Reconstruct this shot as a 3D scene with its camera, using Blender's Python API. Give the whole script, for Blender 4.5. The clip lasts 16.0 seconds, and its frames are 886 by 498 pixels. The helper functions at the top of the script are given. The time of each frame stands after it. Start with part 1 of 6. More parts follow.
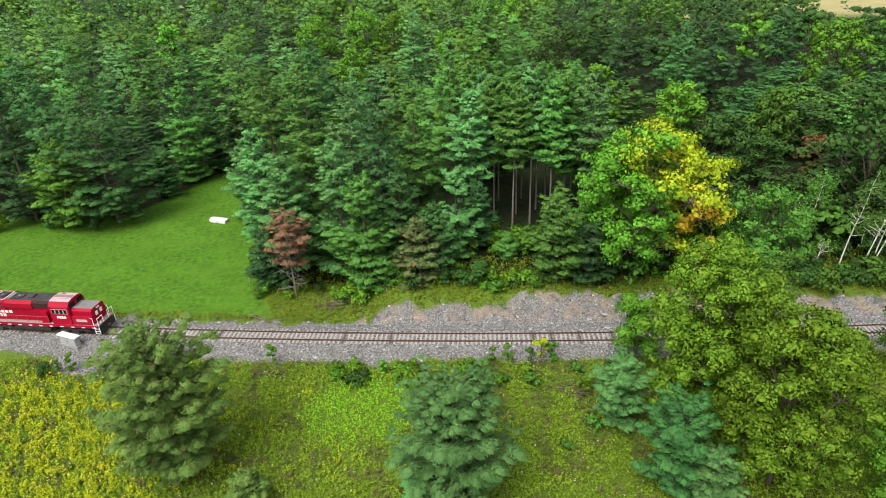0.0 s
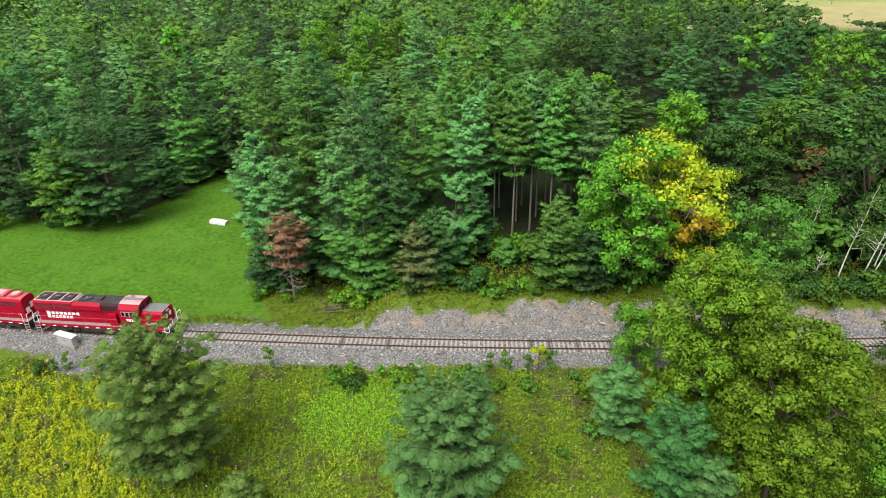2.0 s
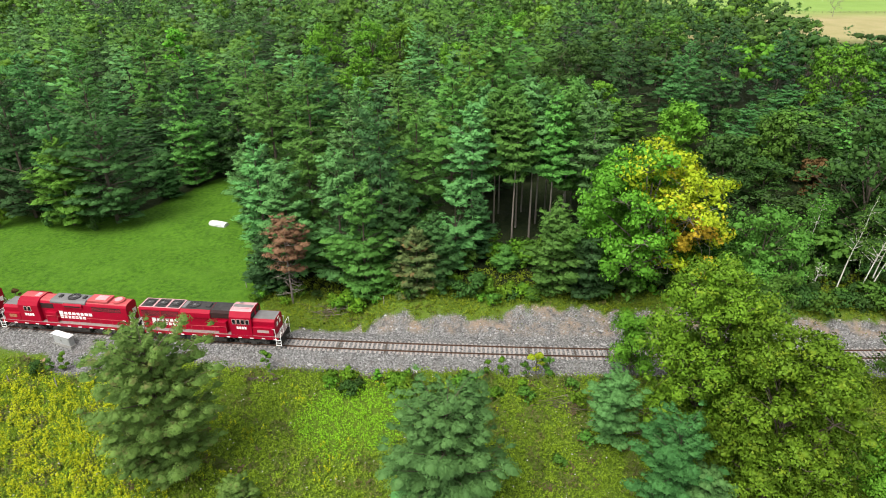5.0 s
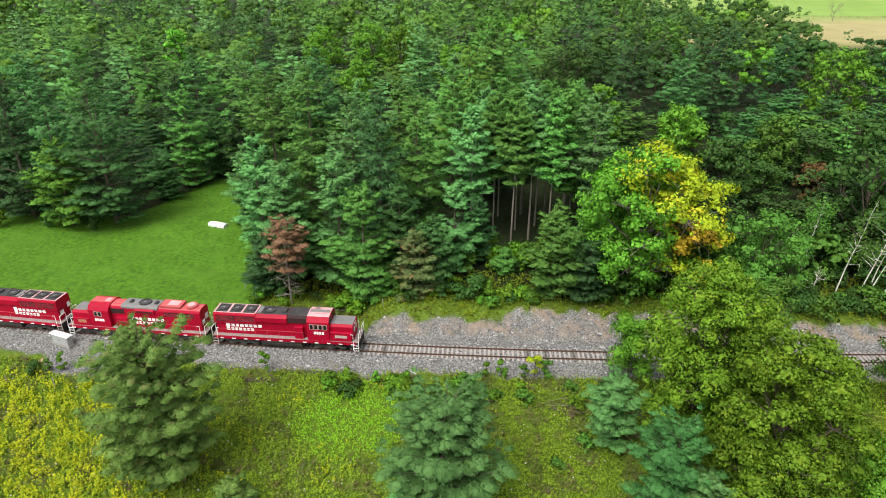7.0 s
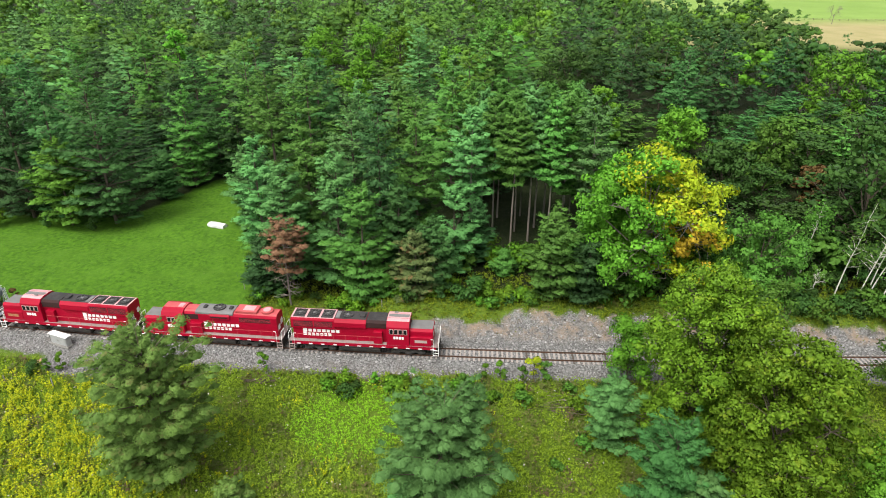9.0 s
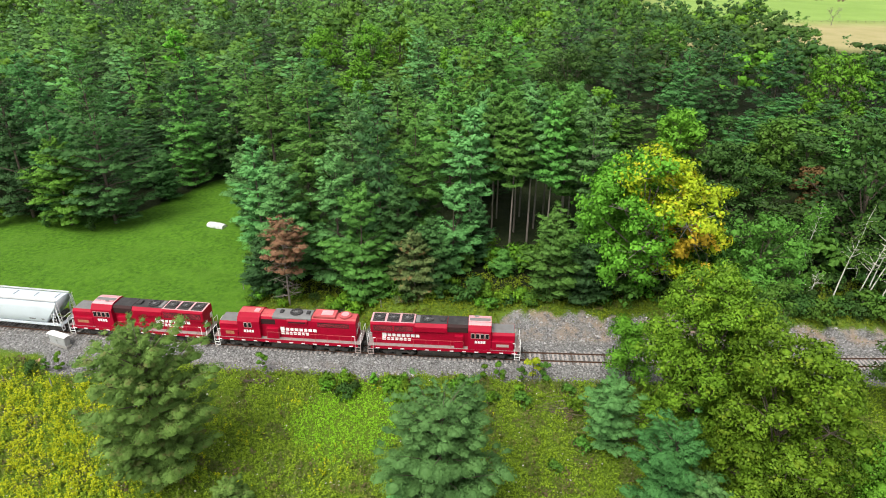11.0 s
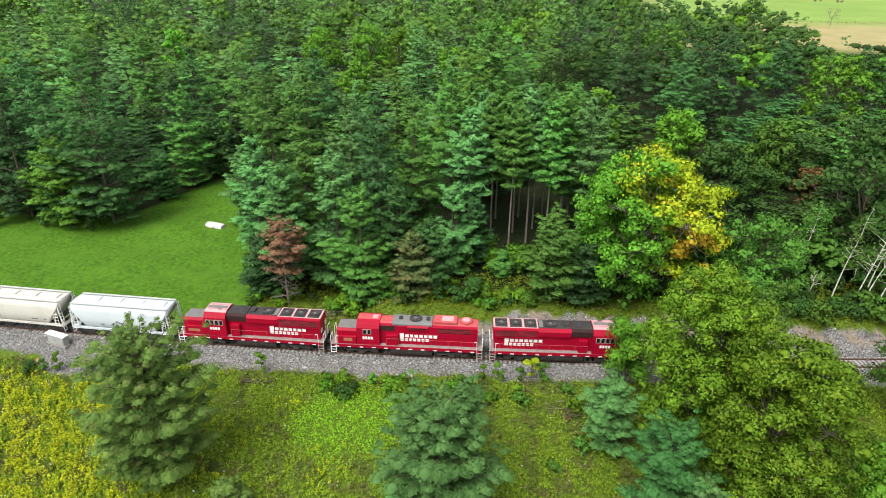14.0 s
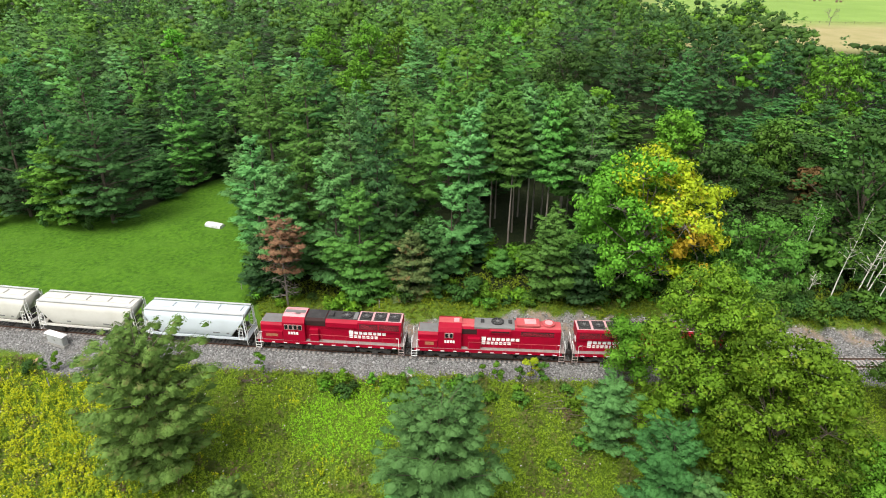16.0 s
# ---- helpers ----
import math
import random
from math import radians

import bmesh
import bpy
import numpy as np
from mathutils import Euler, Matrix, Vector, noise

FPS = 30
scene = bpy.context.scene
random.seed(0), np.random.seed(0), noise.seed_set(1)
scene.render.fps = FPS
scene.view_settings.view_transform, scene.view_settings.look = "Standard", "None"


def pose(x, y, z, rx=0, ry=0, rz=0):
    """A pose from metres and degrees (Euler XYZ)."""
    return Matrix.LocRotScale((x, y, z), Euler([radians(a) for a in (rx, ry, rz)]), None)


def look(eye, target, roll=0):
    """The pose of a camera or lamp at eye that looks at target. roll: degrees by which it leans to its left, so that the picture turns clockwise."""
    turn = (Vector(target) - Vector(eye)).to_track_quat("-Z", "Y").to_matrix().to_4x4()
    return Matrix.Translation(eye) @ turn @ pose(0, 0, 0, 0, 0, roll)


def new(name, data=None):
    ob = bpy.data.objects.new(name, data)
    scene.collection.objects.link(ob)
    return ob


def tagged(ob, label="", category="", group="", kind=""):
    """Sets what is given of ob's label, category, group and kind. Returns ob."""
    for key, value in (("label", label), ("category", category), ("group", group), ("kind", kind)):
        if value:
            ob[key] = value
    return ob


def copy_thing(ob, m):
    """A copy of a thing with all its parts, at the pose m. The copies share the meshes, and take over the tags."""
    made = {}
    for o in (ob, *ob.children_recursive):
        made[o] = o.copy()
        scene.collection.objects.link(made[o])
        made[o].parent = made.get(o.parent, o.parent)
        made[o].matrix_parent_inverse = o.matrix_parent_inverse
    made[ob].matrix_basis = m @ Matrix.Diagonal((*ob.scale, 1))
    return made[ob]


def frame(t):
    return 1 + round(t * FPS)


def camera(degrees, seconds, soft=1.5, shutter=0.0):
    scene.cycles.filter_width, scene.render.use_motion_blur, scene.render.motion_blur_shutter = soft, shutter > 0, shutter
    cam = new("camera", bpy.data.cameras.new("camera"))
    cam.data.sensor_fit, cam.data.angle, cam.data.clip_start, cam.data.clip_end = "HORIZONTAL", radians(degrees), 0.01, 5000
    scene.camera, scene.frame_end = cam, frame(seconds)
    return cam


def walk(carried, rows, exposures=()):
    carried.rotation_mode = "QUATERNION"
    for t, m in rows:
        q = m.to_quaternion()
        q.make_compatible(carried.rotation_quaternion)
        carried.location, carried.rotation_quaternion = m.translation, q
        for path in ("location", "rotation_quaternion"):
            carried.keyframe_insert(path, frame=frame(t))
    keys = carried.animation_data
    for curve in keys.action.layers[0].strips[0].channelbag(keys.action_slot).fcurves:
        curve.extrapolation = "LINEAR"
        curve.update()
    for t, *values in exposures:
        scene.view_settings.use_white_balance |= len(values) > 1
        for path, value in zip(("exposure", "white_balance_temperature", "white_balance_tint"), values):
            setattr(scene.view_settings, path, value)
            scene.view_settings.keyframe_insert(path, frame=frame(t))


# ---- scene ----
cam = camera(69.95, 16.0, soft=1.0)
PATH = [
    (0.0, pose(0, 0, 42.76, 62.807, 1.996, -0.480)),
    (0.5, pose(0, 0, 42.76, 62.960, 1.722, -0.352)),
    (1.0, pose(0, 0, 42.76, 63.100, 1.477, -0.241)),
    (1.5, pose(0, 0, 42.76, 63.226, 1.257, -0.145)),
    (2.0, pose(0, 0, 42.76, 63.340, 1.061, -0.061)),
    (2.5, pose(0, 0, 42.76, 63.443, 0.885, 0.012)),
    (3.0, pose(0, 0, 42.76, 63.536, 0.727, 0.075)),
    (3.5, pose(0, 0, 42.76, 63.620, 0.586, 0.129)),
    (4.0, pose(0, 0, 42.76, 63.696, 0.459, 0.175)),
    (5.0, pose(0, 0, 42.76, 63.826, 0.242, 0.247)),
    (6.0, pose(0, 0, 42.76, 63.929, 0.068, 0.297)),
    (7.0, pose(0, 0, 42.76, 64.012, -0.071, 0.329)),
    (8.0, pose(0, 0, 42.76, 64.076, -0.184, 0.348)),
    (9.0, pose(0, 0, 42.76, 64.124, -0.273, 0.355)),
    (10.0, pose(0, 0, 42.76, 64.159, -0.345, 0.353)),
    (11.0, pose(0, 0, 42.76, 64.184, -0.400, 0.344)),
    (12.0, pose(0, 0, 42.76, 64.198, -0.444, 0.330)),
    (13.0, pose(0, 0, 42.76, 64.204, -0.476, 0.310)),
    (14.0, pose(0, 0, 42.76, 64.204, -0.500, 0.286)),
    (15.0, pose(0, 0, 42.76, 64.197, -0.517, 0.260)),
    (16.0, pose(0, 0, 42.76, 64.185, -0.527, 0.230)),
]
walk(cam, PATH)

# ---- light: a bright overcast sky with a weak, very soft sun ----
SUN_UP, SUN_ROUND = radians(60), radians(216)
world = bpy.data.worlds.new("sky")
scene.world = world
world.use_nodes = True
wn = world.node_tree.nodes
sky = wn.new("ShaderNodeTexSky")
sky.sky_type = "NISHITA"
sky.sun_disc = False
sky.sun_elevation, sky.sun_rotation = SUN_UP, SUN_ROUND
sky.air_density, sky.dust_density, sky.ozone_density = 1.0, 1.0, 1.0
tone = wn.new("ShaderNodeHueSaturation")
tone.inputs["Saturation"].default_value = 0.12
world.node_tree.links.new(sky.outputs[0], tone.inputs["Color"])
world.node_tree.links.new(tone.outputs[0], wn["Background"].inputs["Color"])
wn["Background"].inputs["Strength"].default_value = 0.088
sun = new("sun", bpy.data.lights.new("sun", "SUN"))
sun.data.energy, sun.data.angle, sun.data.color = 1.5, radians(40), (1.0, 0.95, 0.86)
sun.matrix_world = look((40 * math.sin(SUN_ROUND), 40 * math.cos(SUN_ROUND), 40 * math.tan(SUN_UP)), (0, 0, 0))
scene.view_settings.exposure = 1.70


# ---- materials ----
def material(name):
    m = bpy.data.materials.new(name)
    m.use_nodes = True
    nt = m.node_tree
    return m, nt, nt.nodes["Principled BSDF"]


def node(nt, kind, **values):
    n = nt.nodes.new(kind)
    for key, value in values.items():
        n.inputs[key.replace("_", " ")].default_value = value
    return n


def mix(nt, a, b, fac):
    """A colour mix; each of a, b, fac is a socket or a value."""
    n = nt.nodes.new("ShaderNodeMix")
    n.data_type = "RGBA"
    for sock, v in ((n.inputs[0], fac), (n.inputs[6], a), (n.inputs[7], b)):
        if isinstance(v, bpy.types.NodeSocket):
            nt.links.new(v, sock)
        elif isinstance(v, tuple):
            sock.default_value = (*v, 1)
        else:
            sock.default_value = v
    return n.outputs[2]


def ramp(nt, fac, lo, hi):
    n = nt.nodes.new("ShaderNodeMapRange")
    n.inputs[1].default_value, n.inputs[2].default_value = lo, hi
    nt.links.new(fac, n.inputs[0])
    return n.outputs[0]


def ramp_to(nt, fac, lo, hi):
    n = nt.nodes.new("ShaderNodeMapRange")
    n.inputs[3].default_value, n.inputs[4].default_value = lo, hi
    nt.links.new(fac, n.inputs[0])
    return n.outputs[0]


def noise_of(nt, scale, detail=4.0, coords="Object", rough=0.6):
    tc = nt.nodes.new("ShaderNodeTexCoord")
    n = node(nt, "ShaderNodeTexNoise", Scale=scale, Detail=detail, Roughness=rough)
    nt.links.new(tc.outputs[coords], n.inputs["Vector"])
    return n.outputs["Fac"]


def bump(nt, bsdf, height, strength, distance):
    b = node(nt, "ShaderNodeBump", Strength=strength, Distance=distance)
    nt.links.new(height, b.inputs["Height"])
    nt.links.new(b.outputs[0], bsdf.inputs["Normal"])


def leaf_material(name, dark, light, odd=None, odd_share=0.12, through_light=0.18, patch=0.25):
    """Foliage: each leaf or tuft takes its own tone, clumps drift in tone, and each tree a little more; the tone
    attribute also carries painted haze.
    """
    m, nt, b = material(name)
    dark, light = tuple(c * 0.74 for c in dark), tuple(c * 0.92 for c in light)
    odd = odd and tuple(c * 0.7 for c in odd)
    geo = nt.nodes.new("ShaderNodeNewGeometry")
    info = nt.nodes.new("ShaderNodeObjectInfo")
    col = mix(nt, dark, light, ramp_to(nt, geo.outputs["Random Per Island"], 0.45, 0.8))
    clump = ramp(nt, noise_of(nt, patch, 2.0), 0.3, 0.7)
    col = mix(nt, mix(nt, dark, col, 0.45), col, clump)
    if odd:
        where = ramp(nt, noise_of(nt, patch * 1.7, 3.0), 0.62 - odd_share, 0.68 - odd_share * 0.5)
        col = mix(nt, col, odd, where)
    hsv = nt.nodes.new("ShaderNodeHueSaturation")
    hue = nt.nodes.new("ShaderNodeMapRange")
    hue.inputs[3].default_value, hue.inputs[4].default_value = 0.488, 0.512
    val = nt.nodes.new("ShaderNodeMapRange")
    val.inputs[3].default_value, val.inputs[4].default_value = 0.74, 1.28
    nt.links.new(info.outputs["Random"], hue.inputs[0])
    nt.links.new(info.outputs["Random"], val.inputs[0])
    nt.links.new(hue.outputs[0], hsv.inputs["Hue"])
    # random tone per tree of the joined woods, plus distance haze put into colour
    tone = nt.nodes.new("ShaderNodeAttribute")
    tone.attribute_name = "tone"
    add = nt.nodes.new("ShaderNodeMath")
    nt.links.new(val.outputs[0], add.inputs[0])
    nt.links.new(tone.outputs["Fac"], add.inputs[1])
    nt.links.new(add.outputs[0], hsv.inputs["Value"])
    nt.links.new(col, hsv.inputs["Color"])
    nt.links.new(hsv.outputs[0], b.inputs["Base Color"])
    b.inputs["Roughness"].default_value = 0.55
    b.inputs["Specular IOR Level"].default_value = 0.1
    tr = nt.nodes.new("ShaderNodeBsdfTranslucent")
    nt.links.new(hsv.outputs[0], tr.inputs["Color"])
    ms = nt.nodes.new("ShaderNodeMixShader")
    ms.inputs[0].default_value = through_light
    nt.links.new(b.outputs[0], ms.inputs[1])
    nt.links.new(tr.outputs[0], ms.inputs[2])
    nt.links.new(ms.outputs[0], nt.nodes["Material Output"].inputs["Surface"])
    return m


def plain(name, colour, rough=0.5, metal=0.0, worn=None, scale=1.5, amount=0.5, relief=0.0, fine=18.0):
    """Painted or raw surface with a broad and a fine variation."""
    m, nt, b = material(name)
    worn = worn or tuple(c * 0.7 for c in colour)
    colour, worn = tuple(c * 0.85 for c in colour), tuple(c * 0.85 for c in worn)
    broad = ramp(nt, noise_of(nt, scale, 5.0), 0.4, 0.75)
    small = ramp(nt, noise_of(nt, fine, 3.0), 0.35, 0.8)
    mul = nt.nodes.new("ShaderNodeMath")
    mul.operation = "MULTIPLY"
    nt.links.new(broad, mul.inputs[0])
    mul.inputs[1].default_value = amount
    col = mix(nt, colour, worn, mul.outputs[0])
    mul2 = nt.nodes.new("ShaderNodeMath")
    mul2.operation = "MULTIPLY"
    nt.links.new(small, mul2.inputs[0])
    mul2.inputs[1].default_value = amount * 0.5
    col = mix(nt, col, worn, mul2.outputs[0])
    nt.links.new(col, b.inputs["Base Color"])
    b.inputs["Roughness"].default_value = rough
    b.inputs["Specular IOR Level"].default_value = 0.15
    b.inputs["Metallic"].default_value = metal
    if relief:
        bump(nt, b, noise_of(nt, fine, 3.0), 0.5, relief)
    return m


PINE_GREEN = leaf_material("pine_green", (0.048, 0.150, 0.028), (0.162, 0.375, 0.066), patch=0.3)
PINE_BLUE = leaf_material("pine_blue", (0.056, 0.170, 0.046), (0.19, 0.425, 0.122), patch=0.3)
PINE_DEEP = leaf_material("pine_deep", (0.030, 0.100, 0.028), (0.10, 0.245, 0.062), patch=0.3)
PINE_DARK = leaf_material("pine_dark", (0.021, 0.069, 0.022), (0.074, 0.172, 0.050), patch=0.3)
PINE_OLIVE = leaf_material("pine_olive", (0.055, 0.115, 0.022), (0.195, 0.30, 0.065), (0.20, 0.22, 0.07), 0.05, patch=0.5)
PINE_LIME = leaf_material("pine_lime", (0.05, 0.13, 0.015), (0.175, 0.33, 0.04), patch=0.3)
PINE_TIRED = leaf_material("pine_tired", (0.057, 0.111, 0.032), (0.194, 0.260, 0.086), (0.27, 0.19, 0.076), 0.05, patch=0.5)
PINE_RED = leaf_material("pine_red", (0.13, 0.065, 0.04), (0.27, 0.135, 0.085), (0.10, 0.10, 0.04), 0.05, patch=0.6)
LEAF_GREEN = leaf_material("leaf_green", (0.048, 0.134, 0.020), (0.152, 0.329, 0.046), patch=0.35)
LEAF_DARK = leaf_material("leaf_dark", (0.027, 0.074, 0.015), (0.079, 0.172, 0.035), patch=0.3)
LEAF_LIME = leaf_material("leaf_lime", (0.078, 0.24, 0.018), (0.235, 0.56, 0.055), patch=0.35)
LEAF_LIGHT = leaf_material("leaf_light", (0.06, 0.17, 0.013), (0.19, 0.43, 0.038), patch=0.35)
LEAF_OLIVE = leaf_material("leaf_olive", (0.042, 0.110, 0.008), (0.245, 0.45, 0.032), (0.26, 0.40, 0.03), 0.05, patch=0.45)
LEAF_YELLOW = leaf_material("leaf_yellow", (0.186, 0.284, 0.012), (0.503, 0.557, 0.026), (0.601, 0.474, 0.031), 0.05, patch=0.4)
LEAF_GOLD = leaf_material("leaf_gold", (0.35, 0.22, 0.02), (0.62, 0.42, 0.04), patch=0.4)
LEAF_RUST = leaf_material("leaf_rust", (0.12, 0.075, 0.025), (0.24, 0.15, 0.06), patch=0.4)
WEED_GREEN = leaf_material("weed_green", (0.09, 0.165, 0.012), (0.32, 0.45, 0.030), (0.20, 0.19, 0.06), 0.04, patch=0.25)
WEED_DULL = leaf_material("weed_dull", (0.085, 0.12, 0.025), (0.22, 0.26, 0.07), (0.22, 0.17, 0.09), 0.12, patch=0.3)
GRASS_BRIGHT = leaf_material("grass_bright", (0.15, 0.31, 0.012), (0.33, 0.56, 0.028), patch=0.5)
GOLDENROD = leaf_material("goldenrod", (0.32, 0.36, 0.008), (0.56, 0.57, 0.02), patch=0.5)
WHITE_BLOOM = leaf_material("white_bloom", (0.5, 0.5, 0.42), (0.75, 0.75, 0.68), patch=0.5)
BARK = plain("bark", (0.13, 0.105, 0.08), 0.9, worn=(0.06, 0.05, 0.04), scale=3, amount=0.8, relief=0.03)
BARK_GREY = plain("bark_grey", (0.26, 0.23, 0.20), 0.9, worn=(0.14, 0.12, 0.10), scale=3, amount=0.8, relief=0.02)
BARK_WHITE = plain("bark_white", (0.66, 0.64, 0.58), 0.8, worn=(0.25, 0.23, 0.20), scale=2, amount=0.6, relief=0.01)
DEAD_WOOD = plain("dead_wood", (0.30, 0.26, 0.22), 0.9, worn=(0.14, 0.11, 0.09), scale=3, amount=0.8)

# ---- the line of the track: a wide curve ----
TRACK_Y, TRACK_TURN, TRACK_BEND = 60.923, radians(-3.458), 0.00153
CURVE_R = 1 / TRACK_BEND
CURVE_X, CURVE_Y = -math.sin(TRACK_TURN) * CURVE_R, TRACK_Y + math.cos(TRACK_TURN) * CURVE_R


def on_track(s, side=0.0, z=0.0):
    """Place and heading s metres along the track; side is metres towards the meadow."""
    a = TRACK_TURN + TRACK_BEND * s
    x = CURVE_X + (CURVE_R + side) * math.sin(a)
    y = CURVE_Y - (CURVE_R + side) * math.cos(a)
    return x, y, z, a


def beside(x, y):
    """Metres from the track's middle, positive towards the meadow."""
    return np.hypot(x - CURVE_X, y - CURVE_Y) - CURVE_R


def step(a, b, v):
    t = np.clip((v - a) / (b - a), 0, 1)
    return t * t * (3 - 2 * t)


def waves(x, y, size, seed):
    """Cheap smooth noise, -1 to 1."""
    r = np.random.RandomState(seed)
    out = 0
    for _ in range(7):
        a, p, q = r.uniform(0, 6.283), r.uniform(0.6, 1.7), r.uniform(0, 6.283)
        out = out + np.sin((x * math.cos(a) + y * math.sin(a)) * 6.283 / size * p + q)
    return out / 4.0


def ground_z(x, y):
    """Height of the ground; the rail heads are at 0."""
    x, y = np.asarray(x, float), np.asarray(y, float)
    d = beside(x, y)
    near = -0.19 - 0.62 * step(1.75, 3.1, d) - 0.9 * step(3.5, 14, d) - 0.9 * step(12, 40, d)
    cut = step(-14, -5, x)
    far_low = -0.19 - 0.55 * step(1.75, 3.0, -d) + 0.25 * step(8, 40, -d)
    far_high = -0.19 - 0.2 * step(1.75, 2.4, -d) + (1.75 + 0.35 * waves(x, y, 9, 3)) * step(2.4, 8.5, -d) + 0.8 * step(9, 40, -d)
    z = np.where(d > 0, near, far_low * (1 - cut) + far_high * cut)
    rough = step(3.0, 6.0, np.abs(d))
    return z + rough * (0.12 * waves(x, y, 5, 1) + 0.2 * waves(x, y, 17, 2))


# ---- mesh helpers ----
def mesh_of(name, verts, faces, materials, index=None, smooth=False, normals=None):
    """A mesh from arrays: verts n x 3, faces m x 4 (or a list of arrays of 3 or 4 corners), normals n x 3 for soft foliage."""
    me = bpy.data.meshes.new(name)
    verts = np.asarray(verts, np.float32)
    sets = [np.asarray(f, np.int32) for f in (faces if isinstance(faces, list) else [faces])]
    sets = [f for f in sets if len(f)]
    loops = np.concatenate([f.ravel() for f in sets])
    sizes = np.concatenate([np.full(len(f), f.shape[1], np.int32) for f in sets])
    me.vertices.add(len(verts))
    me.vertices.foreach_set("co", verts.ravel())
    me.loops.add(len(loops))
    me.loops.foreach_set("vertex_index", loops)
    me.polygons.add(len(sizes))
    me.polygons.foreach_set("loop_start", np.concatenate([[0], np.cumsum(sizes)[:-1]]).astype(np.int32))
    me.polygons.foreach_set("loop_total", sizes)
    for m in materials:
        me.materials.append(m)
    if index is not None:
        me.polygons.foreach_set("material_index", np.asarray(index, np.int32))
    me.polygons.foreach_set("use_smooth", np.full(len(sizes), smooth or normals is not None))
    me.update(calc_edges=True)
    if normals is not None:
        me.normals_split_custom_set_from_vertices(np.asarray(normals, np.float32).tolist())
    return me


def unit(v):
    return v / (np.linalg.norm(v, axis=1, keepdims=True) + 1e-9)


def tufts(p, n, size, rng, slim=0.55):
    """Kite-shaped leaves at places p, facing n. Returns verts and quads."""
    n = unit(n)
    u = unit(np.cross(n, rng.normal(size=p.shape)))
    w = np.cross(n, u)
    s = (size * rng.uniform(0.6, 1.35, len(p)))[:, None]
    bend = n * s * rng.uniform(-0.25, 0.25, (len(p), 1))
    v = np.stack([p + u * s, p + w * s * slim + bend - u * s * 0.1, p - u * s, p - w * s * slim + bend - u * s * 0.1], 1).reshape(-1, 3)
    return v, np.arange(len(v)).reshape(-1, 4)


def needles(p, n, along, size, rng, slim=0.3):
    """Pointed sprays at places p, facing n and pointing along. Returns verts and triangles."""
    n = unit(n)
    u = unit(along - n * (along * n).sum(1, keepdims=True))
    w = np.cross(n, u)
    s = (size * rng.uniform(0.6, 1.4, len(p)))[:, None]
    v = np.stack([p + u * s, p - u * s * 0.6 + w * s * slim, p - u * s * 0.6 - w * s * slim], 1).reshape(-1, 3)
    return v, np.arange(len(v)).reshape(-1, 3)


def plume_caps(c, cr, way, rng, crown, thick=0.4):
    """The closed upper surface of each needle puff: a low six-sided dome, drawn out along the bough."""
    ang = np.arange(6) * math.pi / 3
    side = np.stack([-way[:, 1], way[:, 0], np.zeros(len(way))], 1)
    wob = rng.uniform(0.75, 1.1, (len(c), 6, 1)) * cr[:, None, None]
    ring = (way[:, None] * 1.35 * np.cos(ang)[None, :, None] + side[:, None] * np.sin(ang)[None, :, None])
    rim = c[:, None] + ring * wob * 0.76 - np.array([0, 0, 1.0]) * cr[:, None, None] * 0.22
    top = (c + np.array([0, 0, 1.0]) * (cr * thick)[:, None] + way * (cr * 0.15)[:, None])[:, None]
    v = np.concatenate([top, rim], 1).reshape(-1, 3)
    up = np.array([0, 0, 1.0])
    n = np.concatenate([np.tile(up, (len(c), 1, 1)) + way[:, None] * 0.3, ring + up * 0.4], 1)
    n = (n + crown[:, None]).reshape(-1, 3)
    k = np.arange(6)
    tri = np.stack([np.zeros(6, int), 1 + k, 1 + (k + 1) % 6], 1)
    return v, (np.arange(len(c))[:, None, None] * 7 + tri[None]).reshape(-1, 3), unit(n)


def lump_shells(c, cr, rng, fill, squash=0.74):
    """Uneven twenty-sided cores that close each leaf clump."""
    g = (1 + 5 ** 0.5) / 2
    ico = unit(np.array([(-1, g, 0), (1, g, 0), (-1, -g, 0), (1, -g, 0), (0, -1, g), (0, 1, g), (0, -1, -g), (0, 1, -g), (g, 0, -1), (g, 0, 1), (-g, 0, -1), (-g, 0, 1)]))
    tri = np.array([(0, 11, 5), (0, 5, 1), (0, 1, 7), (0, 7, 10), (0, 10, 11), (1, 5, 9), (5, 11, 4), (11, 10, 2), (10, 7, 6), (7, 1, 8), (3, 9, 4), (3, 4, 2), (3, 2, 6), (3, 6, 8), (3, 8, 9), (4, 9, 5), (2, 4, 11), (6, 2, 10), (8, 6, 7), (9, 8, 1)])
    v = c[:, None] + ico[None] * rng.uniform(0.6, 1.0, (len(c), 12, 1)) * (cr * fill)[:, None, None] * np.array([1.08, 1.08, squash])
    n = np.tile(ico + np.array([0, 0, 0.25]), (len(c), 1))
    return v.reshape(-1, 3), (np.arange(len(c))[:, None, None] * 12 + tri[None]).reshape(-1, 3), unit(n)


